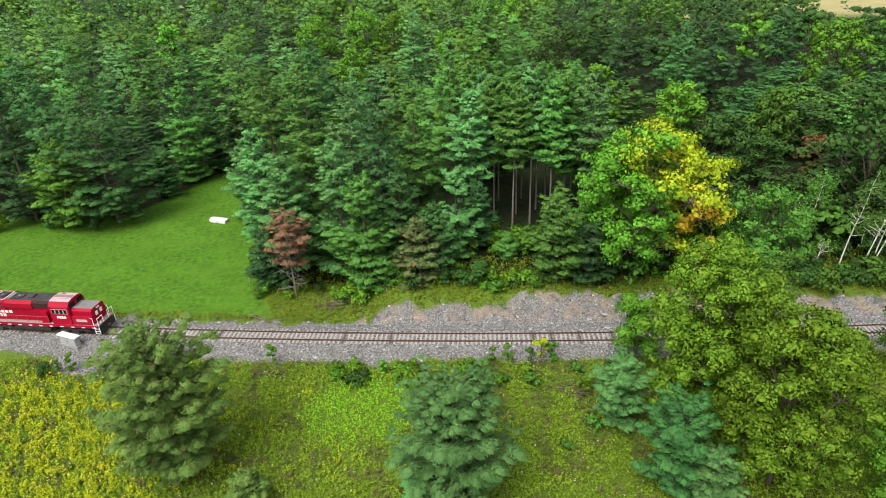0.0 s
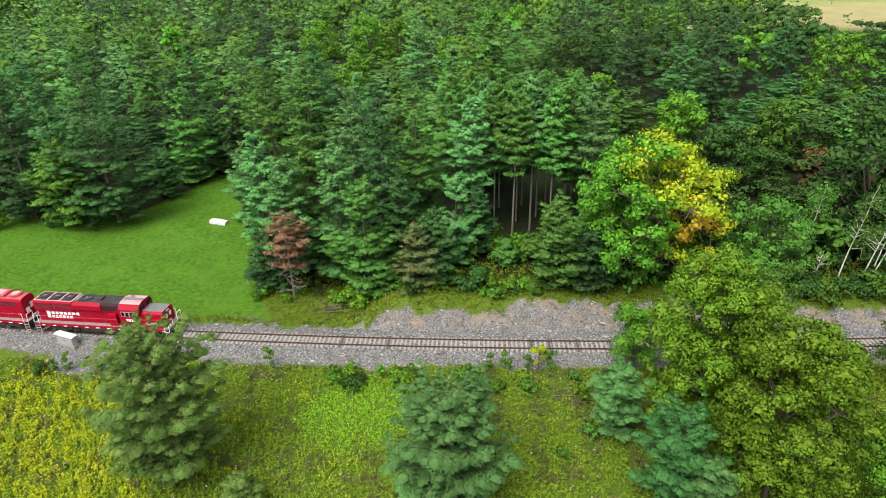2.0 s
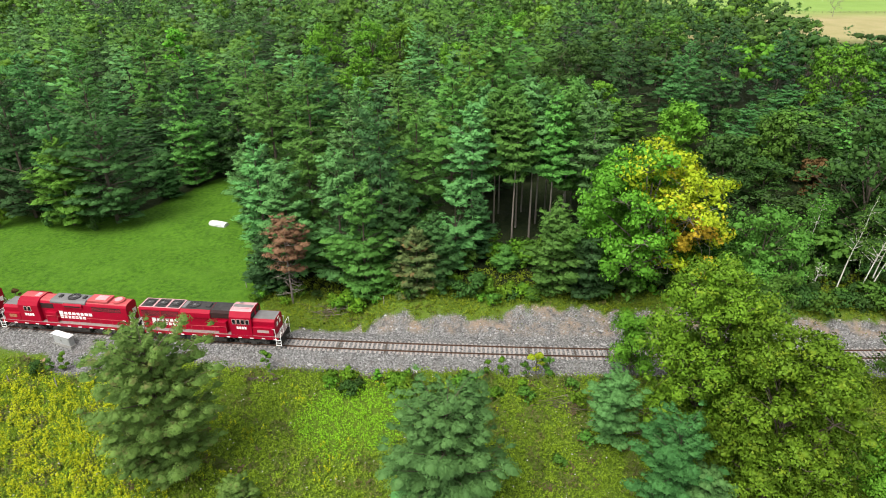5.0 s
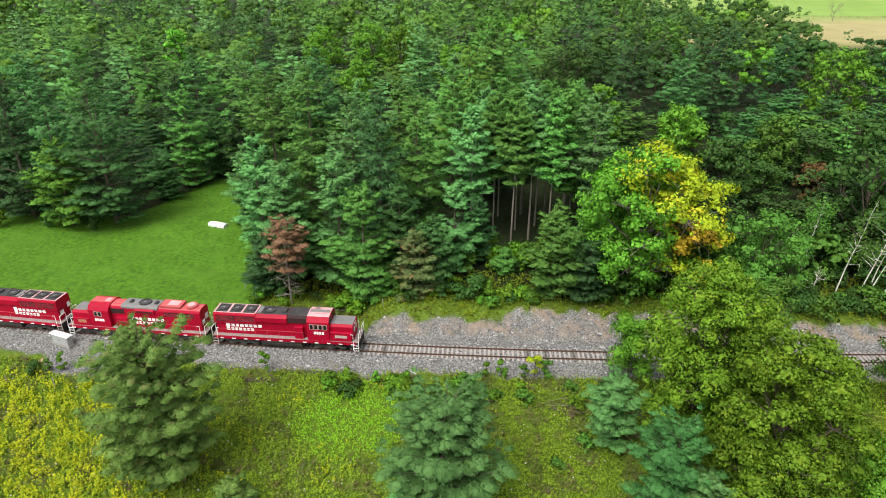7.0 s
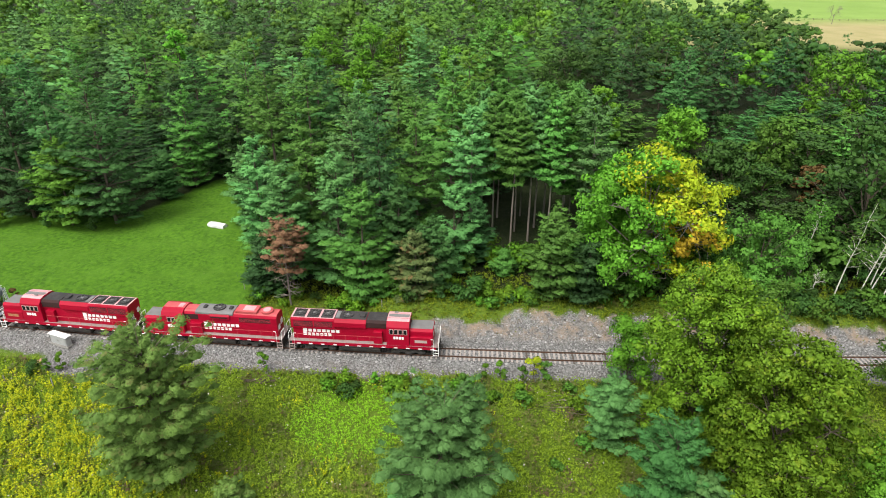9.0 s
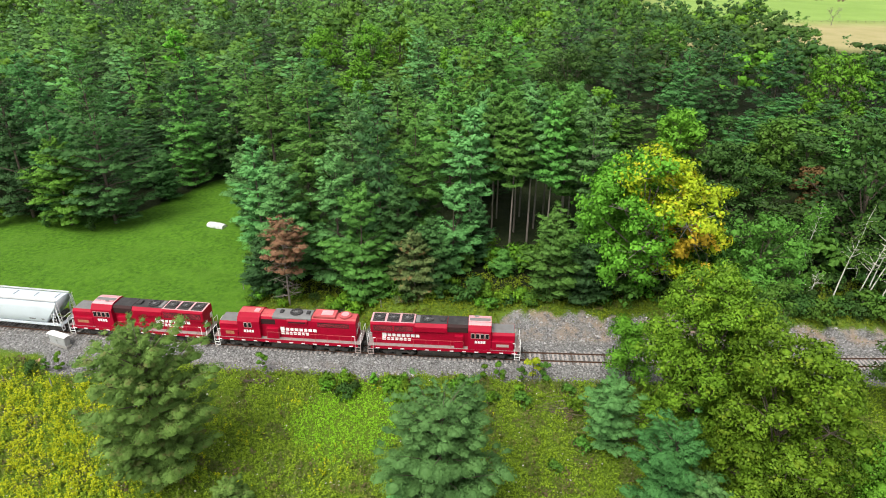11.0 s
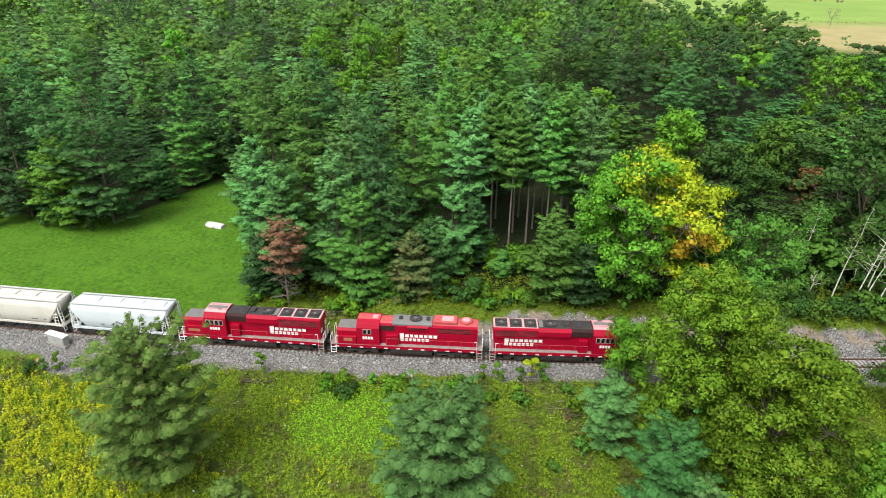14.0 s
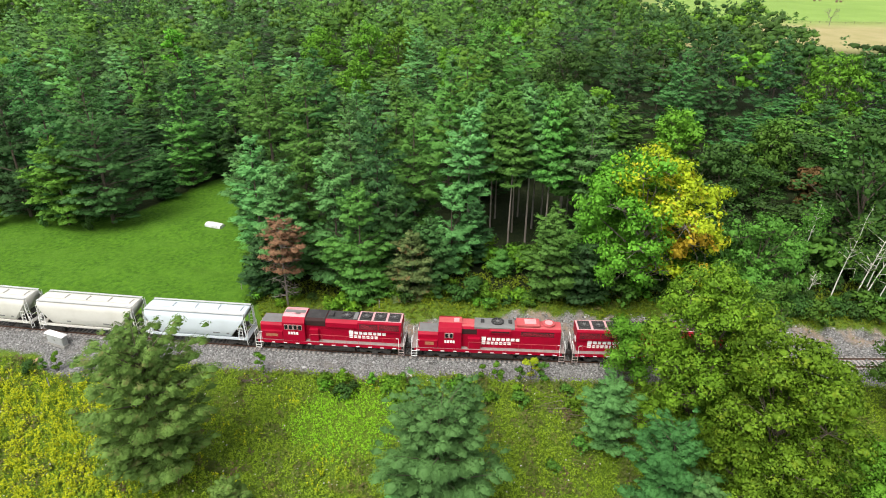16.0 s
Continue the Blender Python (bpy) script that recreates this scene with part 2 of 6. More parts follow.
def limbs(a, b, ra, rb, sides=4):
    """Tapered prisms from places a to b."""
    a, b = np.asarray(a, float).reshape(-1, 3), np.asarray(b, float).reshape(-1, 3)
    ra, rb = np.broadcast_to(ra, len(a)), np.broadcast_to(rb, len(a))
    d = b - a
    d = d / (np.linalg.norm(d, axis=1, keepdims=True) + 1e-9)
    u = np.cross(d, np.where(np.abs(d[:, 2:]) > 0.9, [[1.0, 0, 0]], [[0, 0, 1.0]]))
    u /= np.linalg.norm(u, axis=1, keepdims=True) + 1e-9
    w = np.cross(d, u)
    ang = np.arange(sides) * 2 * math.pi / sides
    ring = u[:, None] * np.cos(ang)[None, :, None] + w[:, None] * np.sin(ang)[None, :, None]
    v = np.concatenate([a[:, None] + ring * ra[:, None, None], b[:, None] + ring * rb[:, None, None]], 1).reshape(-1, 3)
    i = np.arange(sides)
    quad = np.stack([i, (i + 1) % sides, (i + 1) % sides + sides, i + sides], 1)
    return v, (np.arange(len(a))[:, None, None] * 2 * sides + quad[None]).reshape(-1, 4)


def joined(parts):
    v, f, k = [], [], 0
    for a, b in parts:
        v.append(a), f.append(b + k)
        k += len(a)
    return np.concatenate(v), np.concatenate(f)


# ---- trees ----
def pine_arrays(h, r, count, size, seed, base=0.04, gaps=0.1, point=0.62, sides=6, whorls=13, belly=0.3, stem=0.011, puffs=9, puff=1.0, slim=0.34, mass=0.6, lift=0.1, plump=0.55):
    """Wood and needles of a pine with whorls of upswept, feathery boughs."""
    rng = np.random.RandomState(seed)
    lean = rng.normal(size=2) * 0.012 * h
    nz = 7
    t = np.linspace(0, 1, nz)
    axis = np.stack([lean[0] * t ** 2, lean[1] * t ** 2, t * h * 0.98], 1)
    rad = stem * h * (1 - t) ** 0.8 + 0.015
    wood = [limbs(axis[:-1], axis[1:], rad[:-1], rad[1:], sides)]
    step_z = h * (1 - base) / whorls
    zs = base * h + 0.3 + np.arange(whorls) * step_z * 0.985
    bz, ba, bl = [], [], []
    for z in zs:
        u = (z - base * h) / (h * (1 - base))
        if rng.rand() < gaps and u < 0.85:
            continue
        length = r * (0.06 + 0.94 * (1 - u) ** point) * (0.62 + 0.38 * min(1, u / belly)) * rng.uniform(0.85, 1.1)
        k = rng.randint(4, 7) if u < 0.8 else 4
        for a in rng.uniform(0, 6.283) + np.arange(k) * 6.283 / k + rng.normal(size=k) * 0.3:
            bz.append(z + rng.normal() * 0.25 * step_z), ba.append(a)
            bl.append(length * rng.uniform(0.62, 1.2))
    bz, ba, bl = np.array(bz), np.array(ba), np.array(bl)
    root = np.stack([np.interp(bz, axis[:, 2], axis[:, 0]), np.interp(bz, axis[:, 2], axis[:, 1]), bz], 1)
    way = np.stack([np.cos(ba), np.sin(ba), np.zeros_like(ba)], 1)
    up = (bz / h - base) / (1 - base)
    rise = lift + rng.uniform(-0.1, 0.3, len(ba)) + 0.35 * up + 1.1 * np.clip(up - 0.6, 0, 1)
    tip = root + way * bl[:, None] * 0.9
    tip[:, 2] += rise * bl
    wood.append(limbs(root, tip, 0.018 * bl + 0.01, 0.006, 3))
    # each bough is a flat plume: a fan of needle puffs, widest near the trunk
    k = np.arange(puffs - 1)
    out = 0.22 + 0.68 * k / max(1, puffs - 2)
    slots = np.concatenate([np.stack([out, np.where(k % 2, -1, 1) * (0.31 - 0.23 * out) * (1.0 if puffs < 10 else rng.uniform(0.2, 1.2, puffs - 1))], 1), [[1.0, 0.0]]])
    own = np.repeat(np.arange(len(bl)), puffs)
    place = np.tile(slots, (len(bl), 1)) + rng.normal(size=(len(own), 2)) * 0.04
    side = np.stack([-way[own, 1], way[own, 0], np.zeros(len(own))], 1)
    c = root[own] + way[own] * (bl[own] * place[:, 0])[:, None] + side * (bl[own] * place[:, 1] * 1.3)[:, None]
    c[:, 2] += rise[own] * bl[own] * place[:, 0] ** 1.6 + rng.normal(size=len(own)) * 0.025 * bl[own]
    cr = (0.092 * bl[own] + 0.2) * rng.uniform(0.75, 1.25, len(own)) * puff
    share = cr ** 2
    which = rng.choice(len(own), count, p=share / share.sum())
    e = rng.normal(size=(count, 3))
    e[:, 2] = np.where(e[:, 2] < -0.1, -e[:, 2] * 0.5, e[:, 2]) + 0.1
    e = unit(e)
    k = own[which]
    reach = cr[which] * rng.uniform(0.7, 1.1, count)
    stretch = way[k] * (e * way[k]).sum(1, keepdims=True) * reach[:, None] * 0.55
    p = c[which] + e * reach[:, None] * np.array([1.0, 1.0, plump]) + stretch
    crown = way * 0.9 + np.array([[0, 0, 1.0]]) * (0.4 + 0.5 * up[:, None] ** 2)
    soft = unit(e * np.array([1.0, 1.0, 0.9]) + np.array([[0, 0, 0.3]]) + crown[k] * mass)
    n = soft + rng.normal(size=(count, 3)) * 0.3
    along = way[k] * 0.8 + e * np.array([1.0, 1.0, 0.5]) + np.array([[0, 0, 0.3]]) + rng.normal(size=(count, 3)) * 0.25
    v, f = needles(p, n, along, size, rng, slim)
    soft = unit(soft + rng.normal(size=(count, 3)) * 0.16)
    cv, cf, cn = plume_caps(c, cr, way[own], rng, crown[own] * mass, plump * 0.73)
    return joined(wood), (np.concatenate([v, cv]), np.concatenate([f, cf + len(v)]), np.concatenate([np.repeat(soft, 3, 0), cn]))


def broad_arrays(h, r, count, size, seed, base=0.18, clumps=46, clump=0.30, sides=6, lobes=7, low=-0.55, shell=0.52):
    """Wood and leaves of a broad-leaved tree: lobes of leaf clumps carried by forked limbs."""
    rng = np.random.RandomState(seed)
    wood = []
    fork_z = h * (base + 0.12)
    wood.append(limbs([[0, 0, 0]], [[0, 0, fork_z]], [0.014 * h], [0.011 * h], sides))
    mid = h * (1 + base) / 2
    half = h * (1 - base) / 2
    a = np.arange(lobes) * 2.4 + rng.uniform(0, 6.28)
    hgt = np.linspace(low, 0.62, lobes) + rng.normal(size=lobes) * 0.06
    out = np.sqrt(np.clip(1 - hgt ** 2, 0.05, 1)) * rng.uniform(0.45, 0.64, lobes)
    core = np.stack([r * out * np.cos(a), r * out * np.sin(a), mid + half * hgt], 1)
    core = np.concatenate([core, [[0.1 * r, -0.1 * r, mid + half * 0.66]], [[-0.2 * r, 0.15 * r, mid + half * 0.45]]])
    big = np.concatenate([r * rng.uniform(0.36, 0.5, lobes), [r * 0.42, r * 0.45]])
    lobe = rng.randint(0, len(core), clumps)
    d = rng.normal(size=(clumps, 3))
    d[:, 2] = d[:, 2] * 0.8 + 0.35
    d /= np.linalg.norm(d, axis=1, keepdims=True)
    c = core[lobe] + d * (big[lobe] * rng.uniform(0.25, 0.95, clumps))[:, None] * np.array([1, 1, 0.85])
    cr = clump * r * rng.uniform(0.6, 1.2, clumps)
    c[:, 2] = np.clip(c[:, 2], 0.03 * h + cr * 0.5, h - cr * 0.6)
    foot = core * np.array([0.06, 0.06, 0.62])
    foot[:, 2] = np.maximum(foot[:, 2], fork_z * 0.8)
    wood.append(limbs([[0, 0, fork_z]], [[0, 0, mid + 0.4 * half]], [0.011 * h], [0.004 * h], sides))
    wood.append(limbs(foot, core, 0.005 * h, 0.003 * h, 5))
    elbow = core[lobe] * 0.5 + c * 0.5 + rng.normal(size=c.shape) * 0.05 * r
    wood.append(limbs(core[lobe], elbow, 0.0022 * h, 0.0015 * h, 4))
    wood.append(limbs(elbow, c, 0.0015 * h, 0.0006 * h, 3))
    share = cr ** 2
    which = rng.choice(clumps, count, p=share / share.sum())
    e = rng.normal(size=(count, 3))
    e[:, 2] = np.where(e[:, 2] < 0, e[:, 2] * 0.6, e[:, 2])
    e = unit(e)
    p = c[which] + e * (cr[which] * rng.uniform(0.4, 1.2, count) ** 0.45)[:, None] * np.array([1.12, 1.12, 0.78])
    mass = unit(c[which] - core[lobe[which]])
    soft = unit(e + mass * 0.4 + np.array([0, 0, 0.3]))
    n = soft + rng.normal(size=(count, 3)) * 0.5
    v, f = tufts(p, n, size, rng, 0.62)
    soft = unit(soft + rng.normal(size=(count, 3)) * 0.3)
    cv, cf, cn = lump_shells(c, cr, rng, shell)
    return joined(wood), (np.concatenate([v, cv]), [f, cf + len(v)], np.concatenate([np.repeat(soft, 4, 0), cn]))


def tree_of(name, arrays, bark, leaf, label, group="", category="tree"):
    """One tree, an Empty at its foot with a trunk and a crown."""
    (wv, wf), (lv, lf, ln) = arrays
    top = new(name)
    part_mesh("trunk", mesh_of("trunk", wv, wf, [bark]), top)
    part_mesh("crown", mesh_of("crown", lv, lf, [leaf], normals=ln), top)
    return tagged(top, label, category, group)


def part_mesh(name, me, parent, label=""):
    ob = new(name, me)
    ob.parent = parent
    if label:
        ob["label"] = label
    return ob


def stand(x, y, turn=0.0, size=1.0, tall=1.0, sink=0.05):
    """Pose on the ground."""
    return Matrix.Translation((x, y, float(ground_z(x, y)) - sink)) @ Matrix.Rotation(turn, 4, "Z") @ Matrix.Diagonal((size, size, size * tall, 1))

# ---- ground ----
def lawn_share(x, y):
    back = 102 + 19 * np.exp(-((x + 44.5) / 7.0) ** 2) - 2.0 * np.exp(-((x + 60) / 9) ** 2)
    right = -23.5 - (y - 70) * 0.34
    wob = 0.8 * waves(x, y, 7, 5)
    return step(0.8, -0.8, y - back + wob) * step(0.8, -0.8, x - right + wob) * step(-4.2, -6.0, beside(x, y) + 0.5 * waves(x, y, 6, 8))


def gravel_share(x, y):
    d = beside(x, y)
    w = 0.35 * waves(x, y, 4, 6) + 0.3 * waves(x, y, 11, 7)
    rim = 4.7 - 0.9 * step(-12, 0, x)
    near = step(rim, rim - 0.6, d + w)
    pad = step(3.6, 2.6, np.hypot((x + 41.5) / 1.5, y - 60.2) + 0.6 * w)
    reach = 3.5 + 2.2 * step(-13, -6, x) + 1.6 * step(3, 12, x) * step(46, 38, x) + 0.5 * waves(x, y, 6, 61) + 0.6 * waves(x, y, 2.3, 62)
    far = step(reach + 0.8, reach - 0.8, -d + w * 1.6)
    return np.where(d > 0, np.maximum(near, pad), far)


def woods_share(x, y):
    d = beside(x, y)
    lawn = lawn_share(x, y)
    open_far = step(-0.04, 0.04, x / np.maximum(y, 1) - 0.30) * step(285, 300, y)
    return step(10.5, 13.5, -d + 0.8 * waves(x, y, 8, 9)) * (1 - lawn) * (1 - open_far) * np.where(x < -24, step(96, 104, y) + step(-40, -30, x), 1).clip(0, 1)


def ground():
    def spread(lo, hi, stepsize, far):
        a = list(np.arange(lo, hi + 0.01, stepsize))
        g, out_lo, out_hi = stepsize, [], []
        p, q = lo, hi
        while p > -far or q < far:
            g *= 1.17
            p, q = p - g, q + g
            out_lo.append(p), out_hi.append(q)
        return np.array(out_lo[::-1] + a + out_hi)
    xs, ys = spread(-82, 72, 0.8, 4000), spread(30, 118, 0.62, 4000)
    gx, gy = np.meshgrid(xs, ys)
    gz = ground_z(gx, gy)
    fade = step(600, 900, np.hypot(gx, gy))
    gz = gz * (1 - fade) + -0.5 * fade
    v = np.stack([gx, gy, gz], 2).reshape(-1, 3)
    nx, ny = len(xs), len(ys)
    i = (np.arange(ny - 1)[:, None] * nx + np.arange(nx - 1)[None]).ravel()
    m, nt, b = material("ground")

    def share(name):
        a = nt.nodes.new("ShaderNodeAttribute")
        a.attribute_name = name
        return a.outputs["Fac"]
    fine, mid, broad = noise_of(nt, 9, 5.0), noise_of(nt, 1.6, 4.0), noise_of(nt, 0.18, 3.0)
    meadow = mix(nt, mix(nt, (0.06, 0.115, 0.012), (0.175, 0.27, 0.025), ramp(nt, fine, 0.3, 0.7)), (0.10, 0.12, 0.03), ramp(nt, mid, 0.5, 0.8))
    lawn = mix(nt, mix(nt, (0.032, 0.105, 0.007), (0.112, 0.255, 0.016), ramp(nt, mid, 0.38, 0.62)), (0.085, 0.20, 0.012), ramp(nt, fine, 0.4, 0.7))
    lawn = mix(nt, lawn, (0.10, 0.225, 0.018), ramp(nt, broad, 0.45, 0.8))
    # forest litter, its colour taken near black for the deep shade under the trees
    shaded_litter = mix(nt, (0.012, 0.022, 0.006), (0.030, 0.040, 0.012), ramp(nt, mid, 0.35, 0.7))
    field = mix(nt, (0.19, 0.31, 0.06), (0.25, 0.38, 0.085), ramp(nt, noise_of(nt, 0.03, 3.0), 0.3, 0.7))
    straw = mix(nt, (0.32, 0.29, 0.12), (0.42, 0.36, 0.18), ramp(nt, noise_of(nt, 0.06, 3.0), 0.3, 0.7))
    tc = nt.nodes.new("ShaderNodeTexCoord")
    vor = node(nt, "ShaderNodeTexVoronoi", Scale=6.0)
    nt.links.new(tc.outputs["Object"], vor.inputs["Vector"])
    grey = mix(nt, (0.12, 0.12, 0.12), (0.38, 0.377, 0.375), vor.outputs["Color"])
    # gaps between stones darkened: their small shadows are painted into the colour
    grey = mix(nt, grey, (0.09, 0.083, 0.08), ramp(nt, vor.outputs["Distance"], 0.45, 0.9))
    grey = mix(nt, grey, (0.22, 0.195, 0.175), ramp(nt, noise_of(nt, 0.5, 4.0), 0.55, 0.85))
    sand = mix(nt, (0.36, 0.27, 0.20), (0.20, 0.165, 0.135), ramp(nt, mid, 0.4, 0.7))
    sand = mix(nt, sand, grey, ramp(nt, noise_of(nt, 0.45, 6.0), 0.38, 0.56))
    sand = mix(nt, sand, (0.075, 0.068, 0.06), ramp(nt, noise_of(nt, 0.9, 6.0), 0.56, 0.72))
    gravel = mix(nt, grey, sand, share("sand"))
    col = mix(nt, meadow, lawn, share("lawn"))
    col = mix(nt, col, shaded_litter, share("woods"))
    col = mix(nt, col, straw, share("straw"))
    col = mix(nt, col, field, share("field"))
    g = nt.nodes.new("ShaderNodeMath")
    g.operation = "ADD"
    nt.links.new(share("gravel"), g.inputs[0])
    nt.links.new(ramp(nt, fine, 0.3, 0.7), g.inputs[1])
    col = mix(nt, col, gravel, ramp(nt, g.outputs[0], 0.85, 1.15))
    soil = nt.nodes.new("ShaderNodeHueSaturation")
    soil.inputs["Value"].default_value = 0.78
    nt.links.new(col, soil.inputs["Color"])
    nt.links.new(soil.outputs[0], b.inputs["Base Color"])
    b.inputs["Roughness"].default_value = 0.95
    b.inputs["Specular IOR Level"].default_value = 0.15
    rock = nt.nodes.new("ShaderNodeMath")
    rock.operation = "MULTIPLY"
    nt.links.new(vor.outputs["Distance"], rock.inputs[0])
    nt.links.new(share("gravel"), rock.inputs[1])
    both = nt.nodes.new("ShaderNodeMath")
    both.operation = "SUBTRACT"
    nt.links.new(fine, both.inputs[0])
    nt.links.new(rock.outputs[0], both.inputs[1])
    bump(nt, b, both.outputs[0], 1.0, 0.12)
    me = mesh_of("ground", v, np.stack([i, i + 1, i + nx + 1, i + nx], 1), [m], smooth=True)
    x, y = v[:, 0], v[:, 1]
    open_far = step(-0.04, 0.04, x / np.maximum(y, 1) - 0.30)
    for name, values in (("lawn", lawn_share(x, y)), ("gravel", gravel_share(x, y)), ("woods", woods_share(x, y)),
                         ("sand", step(3.0, 4.2, -beside(x, y))),
                         ("straw", open_far * step(285, 300, y)), ("field", open_far * step(404, 407, y + 0.05 * x))):
        me.attributes.new(name, "FLOAT", "POINT").data.foreach_set("value", np.asarray(values, np.float32))
    return tagged(new("ground", me), "uneven ground with meadow, lawn, forest floor and gravel", "ground", kind="structure")


ground()


# ---- track ----
RUST = plain("rusty_steel", (0.10, 0.06, 0.045), 0.7, 0.3, worn=(0.17, 0.09, 0.06), scale=3, amount=0.7)
RAIL_TOP = plain("worn_rail_steel", (0.28, 0.25, 0.23), 0.4, 0.8, worn=(0.16, 0.12, 0.10), scale=2, amount=0.6)


def tie_material():
    m, nt, b = material("weathered_tie")
    info = nt.nodes.new("ShaderNodeObjectInfo")
    grain = ramp(nt, noise_of(nt, 14, 4.0), 0.3, 0.7)
    pale = mix(nt, (0.24, 0.21, 0.19), (0.38, 0.34, 0.32), grain)
    dark = mix(nt, (0.045, 0.036, 0.03), (0.10, 0.08, 0.065), grain)
    pick = nt.nodes.new("ShaderNodeMath")
    pick.operation = "GREATER_THAN"
    pick.inputs[1].default_value = 0.9
    nt.links.new(info.outputs["Random"], pick.inputs[0])
    nt.links.new(mix(nt, pale, dark, pick.outputs[0]), b.inputs["Base Color"])
    b.inputs["Roughness"].default_value = 0.9
    return m


def box_bm(bm, x0, x1, y0, y1, z0, z1, slot=0):
    vs = [bm.verts.new(p) for p in ((x0, y0, z0), (x1, y0, z0), (x1, y1, z0), (x0, y1, z0), (x0, y0, z1), (x1, y0, z1), (x1, y1, z1), (x0, y1, z1))]
    for q in ((0, 3, 2, 1), (4, 5, 6, 7), (0, 1, 5, 4), (1, 2, 6, 5), (2, 3, 7, 6), (3, 0, 4, 7)):
        bm.faces.new([vs[k] for k in q]).material_index = slot
    return vs


def part(name, bm, mats, parent, label="", bevel=0.0, smooth=False):
    if bevel:
        bmesh.ops.bevel(bm, geom=list(bm.edges), offset=bevel, segments=1, affect="EDGES")
    me = bpy.data.meshes.new(name)
    bmesh.ops.recalc_face_normals(bm, faces=bm.faces)
    bm.to_mesh(me)
    bm.free()
    for m in (mats if isinstance(mats, (list, tuple)) else [mats]):
        me.materials.append(m)
    if smooth:
        me.polygons.foreach_set("use_smooth", np.full(len(me.polygons), True))
    return part_mesh(name, me, parent, label)


def track():
    top = tagged(new("railway_track"), "single rusty railway track on weathered wooden ties in ballast", "railway track", kind="structure")
    profile = [(-0.07, -0.17), (0.07, -0.17), (0.07, -0.155), (0.012, -0.135), (0.012, -0.045), (0.036, -0.035), (0.036, 0), (-0.036, 0), (-0.036, -0.035), (-0.012, -0.045), (-0.012, -0.135), (-0.07, -0.155)]
    for side in (-0.7525, 0.7525):
        ss = np.arange(-190, 191, 2.5)
        v = []
        for s in ss:
            for o, z in profile:
                v.append(on_track(s, side + o, z)[:3])
        n = len(profile)
        k = np.arange(n)
        f = (np.arange(len(ss) - 1)[:, None, None] * n + np.stack([k, (k + 1) % n, (k + 1) % n + n, k + n], 1)[None]).reshape(-1, 4)
        idx = np.tile((k == 6).astype(int), len(ss) - 1)
        part_mesh("rail", mesh_of("rail", v, f, [RUST, RAIL_TOP], idx), top)
    wood = tie_material()
    rng = np.random.RandomState(4)
    bm = bmesh.new()
    box_bm(bm, -0.115, 0.115, -1.3, 1.3, -0.33, -0.165)
    bmesh.ops.bevel(bm, geom=list(bm.edges), offset=0.012, segments=1, affect="EDGES")
    me = bpy.data.meshes.new("tie")
    bm.to_mesh(me)
    bm.free()
    me.materials.append(wood)
    bm = bmesh.new()
    box_bm(bm, -0.4, 0.4, -0.055, -0.02, -0.14, -0.045)
    box_bm(bm, -0.4, 0.4, 0.02, 0.055, -0.14, -0.045)
    joint = bpy.data.meshes.new("joint_bar")
    bm.to_mesh(joint)
    bm.free()
    joint.materials.append(RUST)
    s, count = -74.0, 0
    while s < 75 and count < 280:
        x, y, z, a = on_track(s, rng.normal() * 0.04, rng.uniform(-0.02, 0.004))
        tie = part_mesh("tie", me, top)
        tie.matrix_basis = Matrix.Translation((x, y, z)) @ Matrix.Rotation(a + rng.normal() * 0.012, 4, "Z")
        s += 0.54 + rng.normal() * 0.03
        count += 1
    for k, s in enumerate(np.arange(-72, 72, 5.95)):
        x, y, z, a = on_track(s, 0.7525 if k % 2 else -0.7525)
        bar = part_mesh("joint_bar", joint, top)
        bar.matrix_basis = Matrix.Translation((x, y, z)) @ Matrix.Rotation(a, 4, "Z")


track()


# ---- ballast stones, weeds and grass ----
def scatter(n, lo, hi, seed):
    r = np.random.RandomState(seed)
    return r, r.uniform(lo[0], hi[0], n), r.uniform(lo[1], hi[1], n)


def stones():
    mat, nt, b = material("ballast_stone")
    geo = nt.nodes.new("ShaderNodeNewGeometry")
    nt.links.new(mix(nt, (0.05, 0.049, 0.048), (0.36, 0.355, 0.35), geo.outputs["Random Per Island"]), b.inputs["Base Color"])
    b.inputs["Roughness"].default_value = 0.9
    r, x, y = scatter(60000, (-75, 54), (70, 75), 11)
    d = beside(x, y)
    keep = (r.rand(len(x)) < gravel_share(x, y) * np.where(np.abs(d) < 4.5, 1.0, 0.45)) & (np.abs(np.abs(d) - 0.7525) > 0.13) & ((np.abs(d) > 1.35) | (r.rand(len(x)) < 0.25))
    x, y = x[keep][:10000], y[keep][:10000]
    p = np.stack([x, y, ground_z(x, y) + np.where(np.abs(beside(x, y)) < 1.35, 0.03, 0.0)], 1)
    s = (r.gamma(3.0, 0.022, len(x)) + 0.025)
    s = np.where((beside(x, y) < -4) & (r.rand(len(x)) < 0.3), s * 1.35, s)[:, None, None]
    octa = np.array([[1, 0, 0], [0, 1, 0], [-1, 0, 0], [0, -1, 0], [0, 0, 0.8], [0, 0, -0.6]], float)
    v = p[:, None] + octa[None] * s * r.uniform(0.6, 1.4, (len(x), 6, 1))
    tri = np.array([[0, 1, 4], [1, 2, 4], [2, 3, 4], [3, 0, 4], [1, 0, 5], [2, 1, 5], [3, 2, 5], [0, 3, 5]])
    f = (np.arange(len(x))[:, None, None] * 6 + tri[None]).reshape(-1, 3)
    tagged(new("ballast_stones", mesh_of("ballast_stones", v.reshape(-1, 3), f, [mat])), "loose grey and pale ballast stones beside the track", "gravel", kind="stuff")


stones()


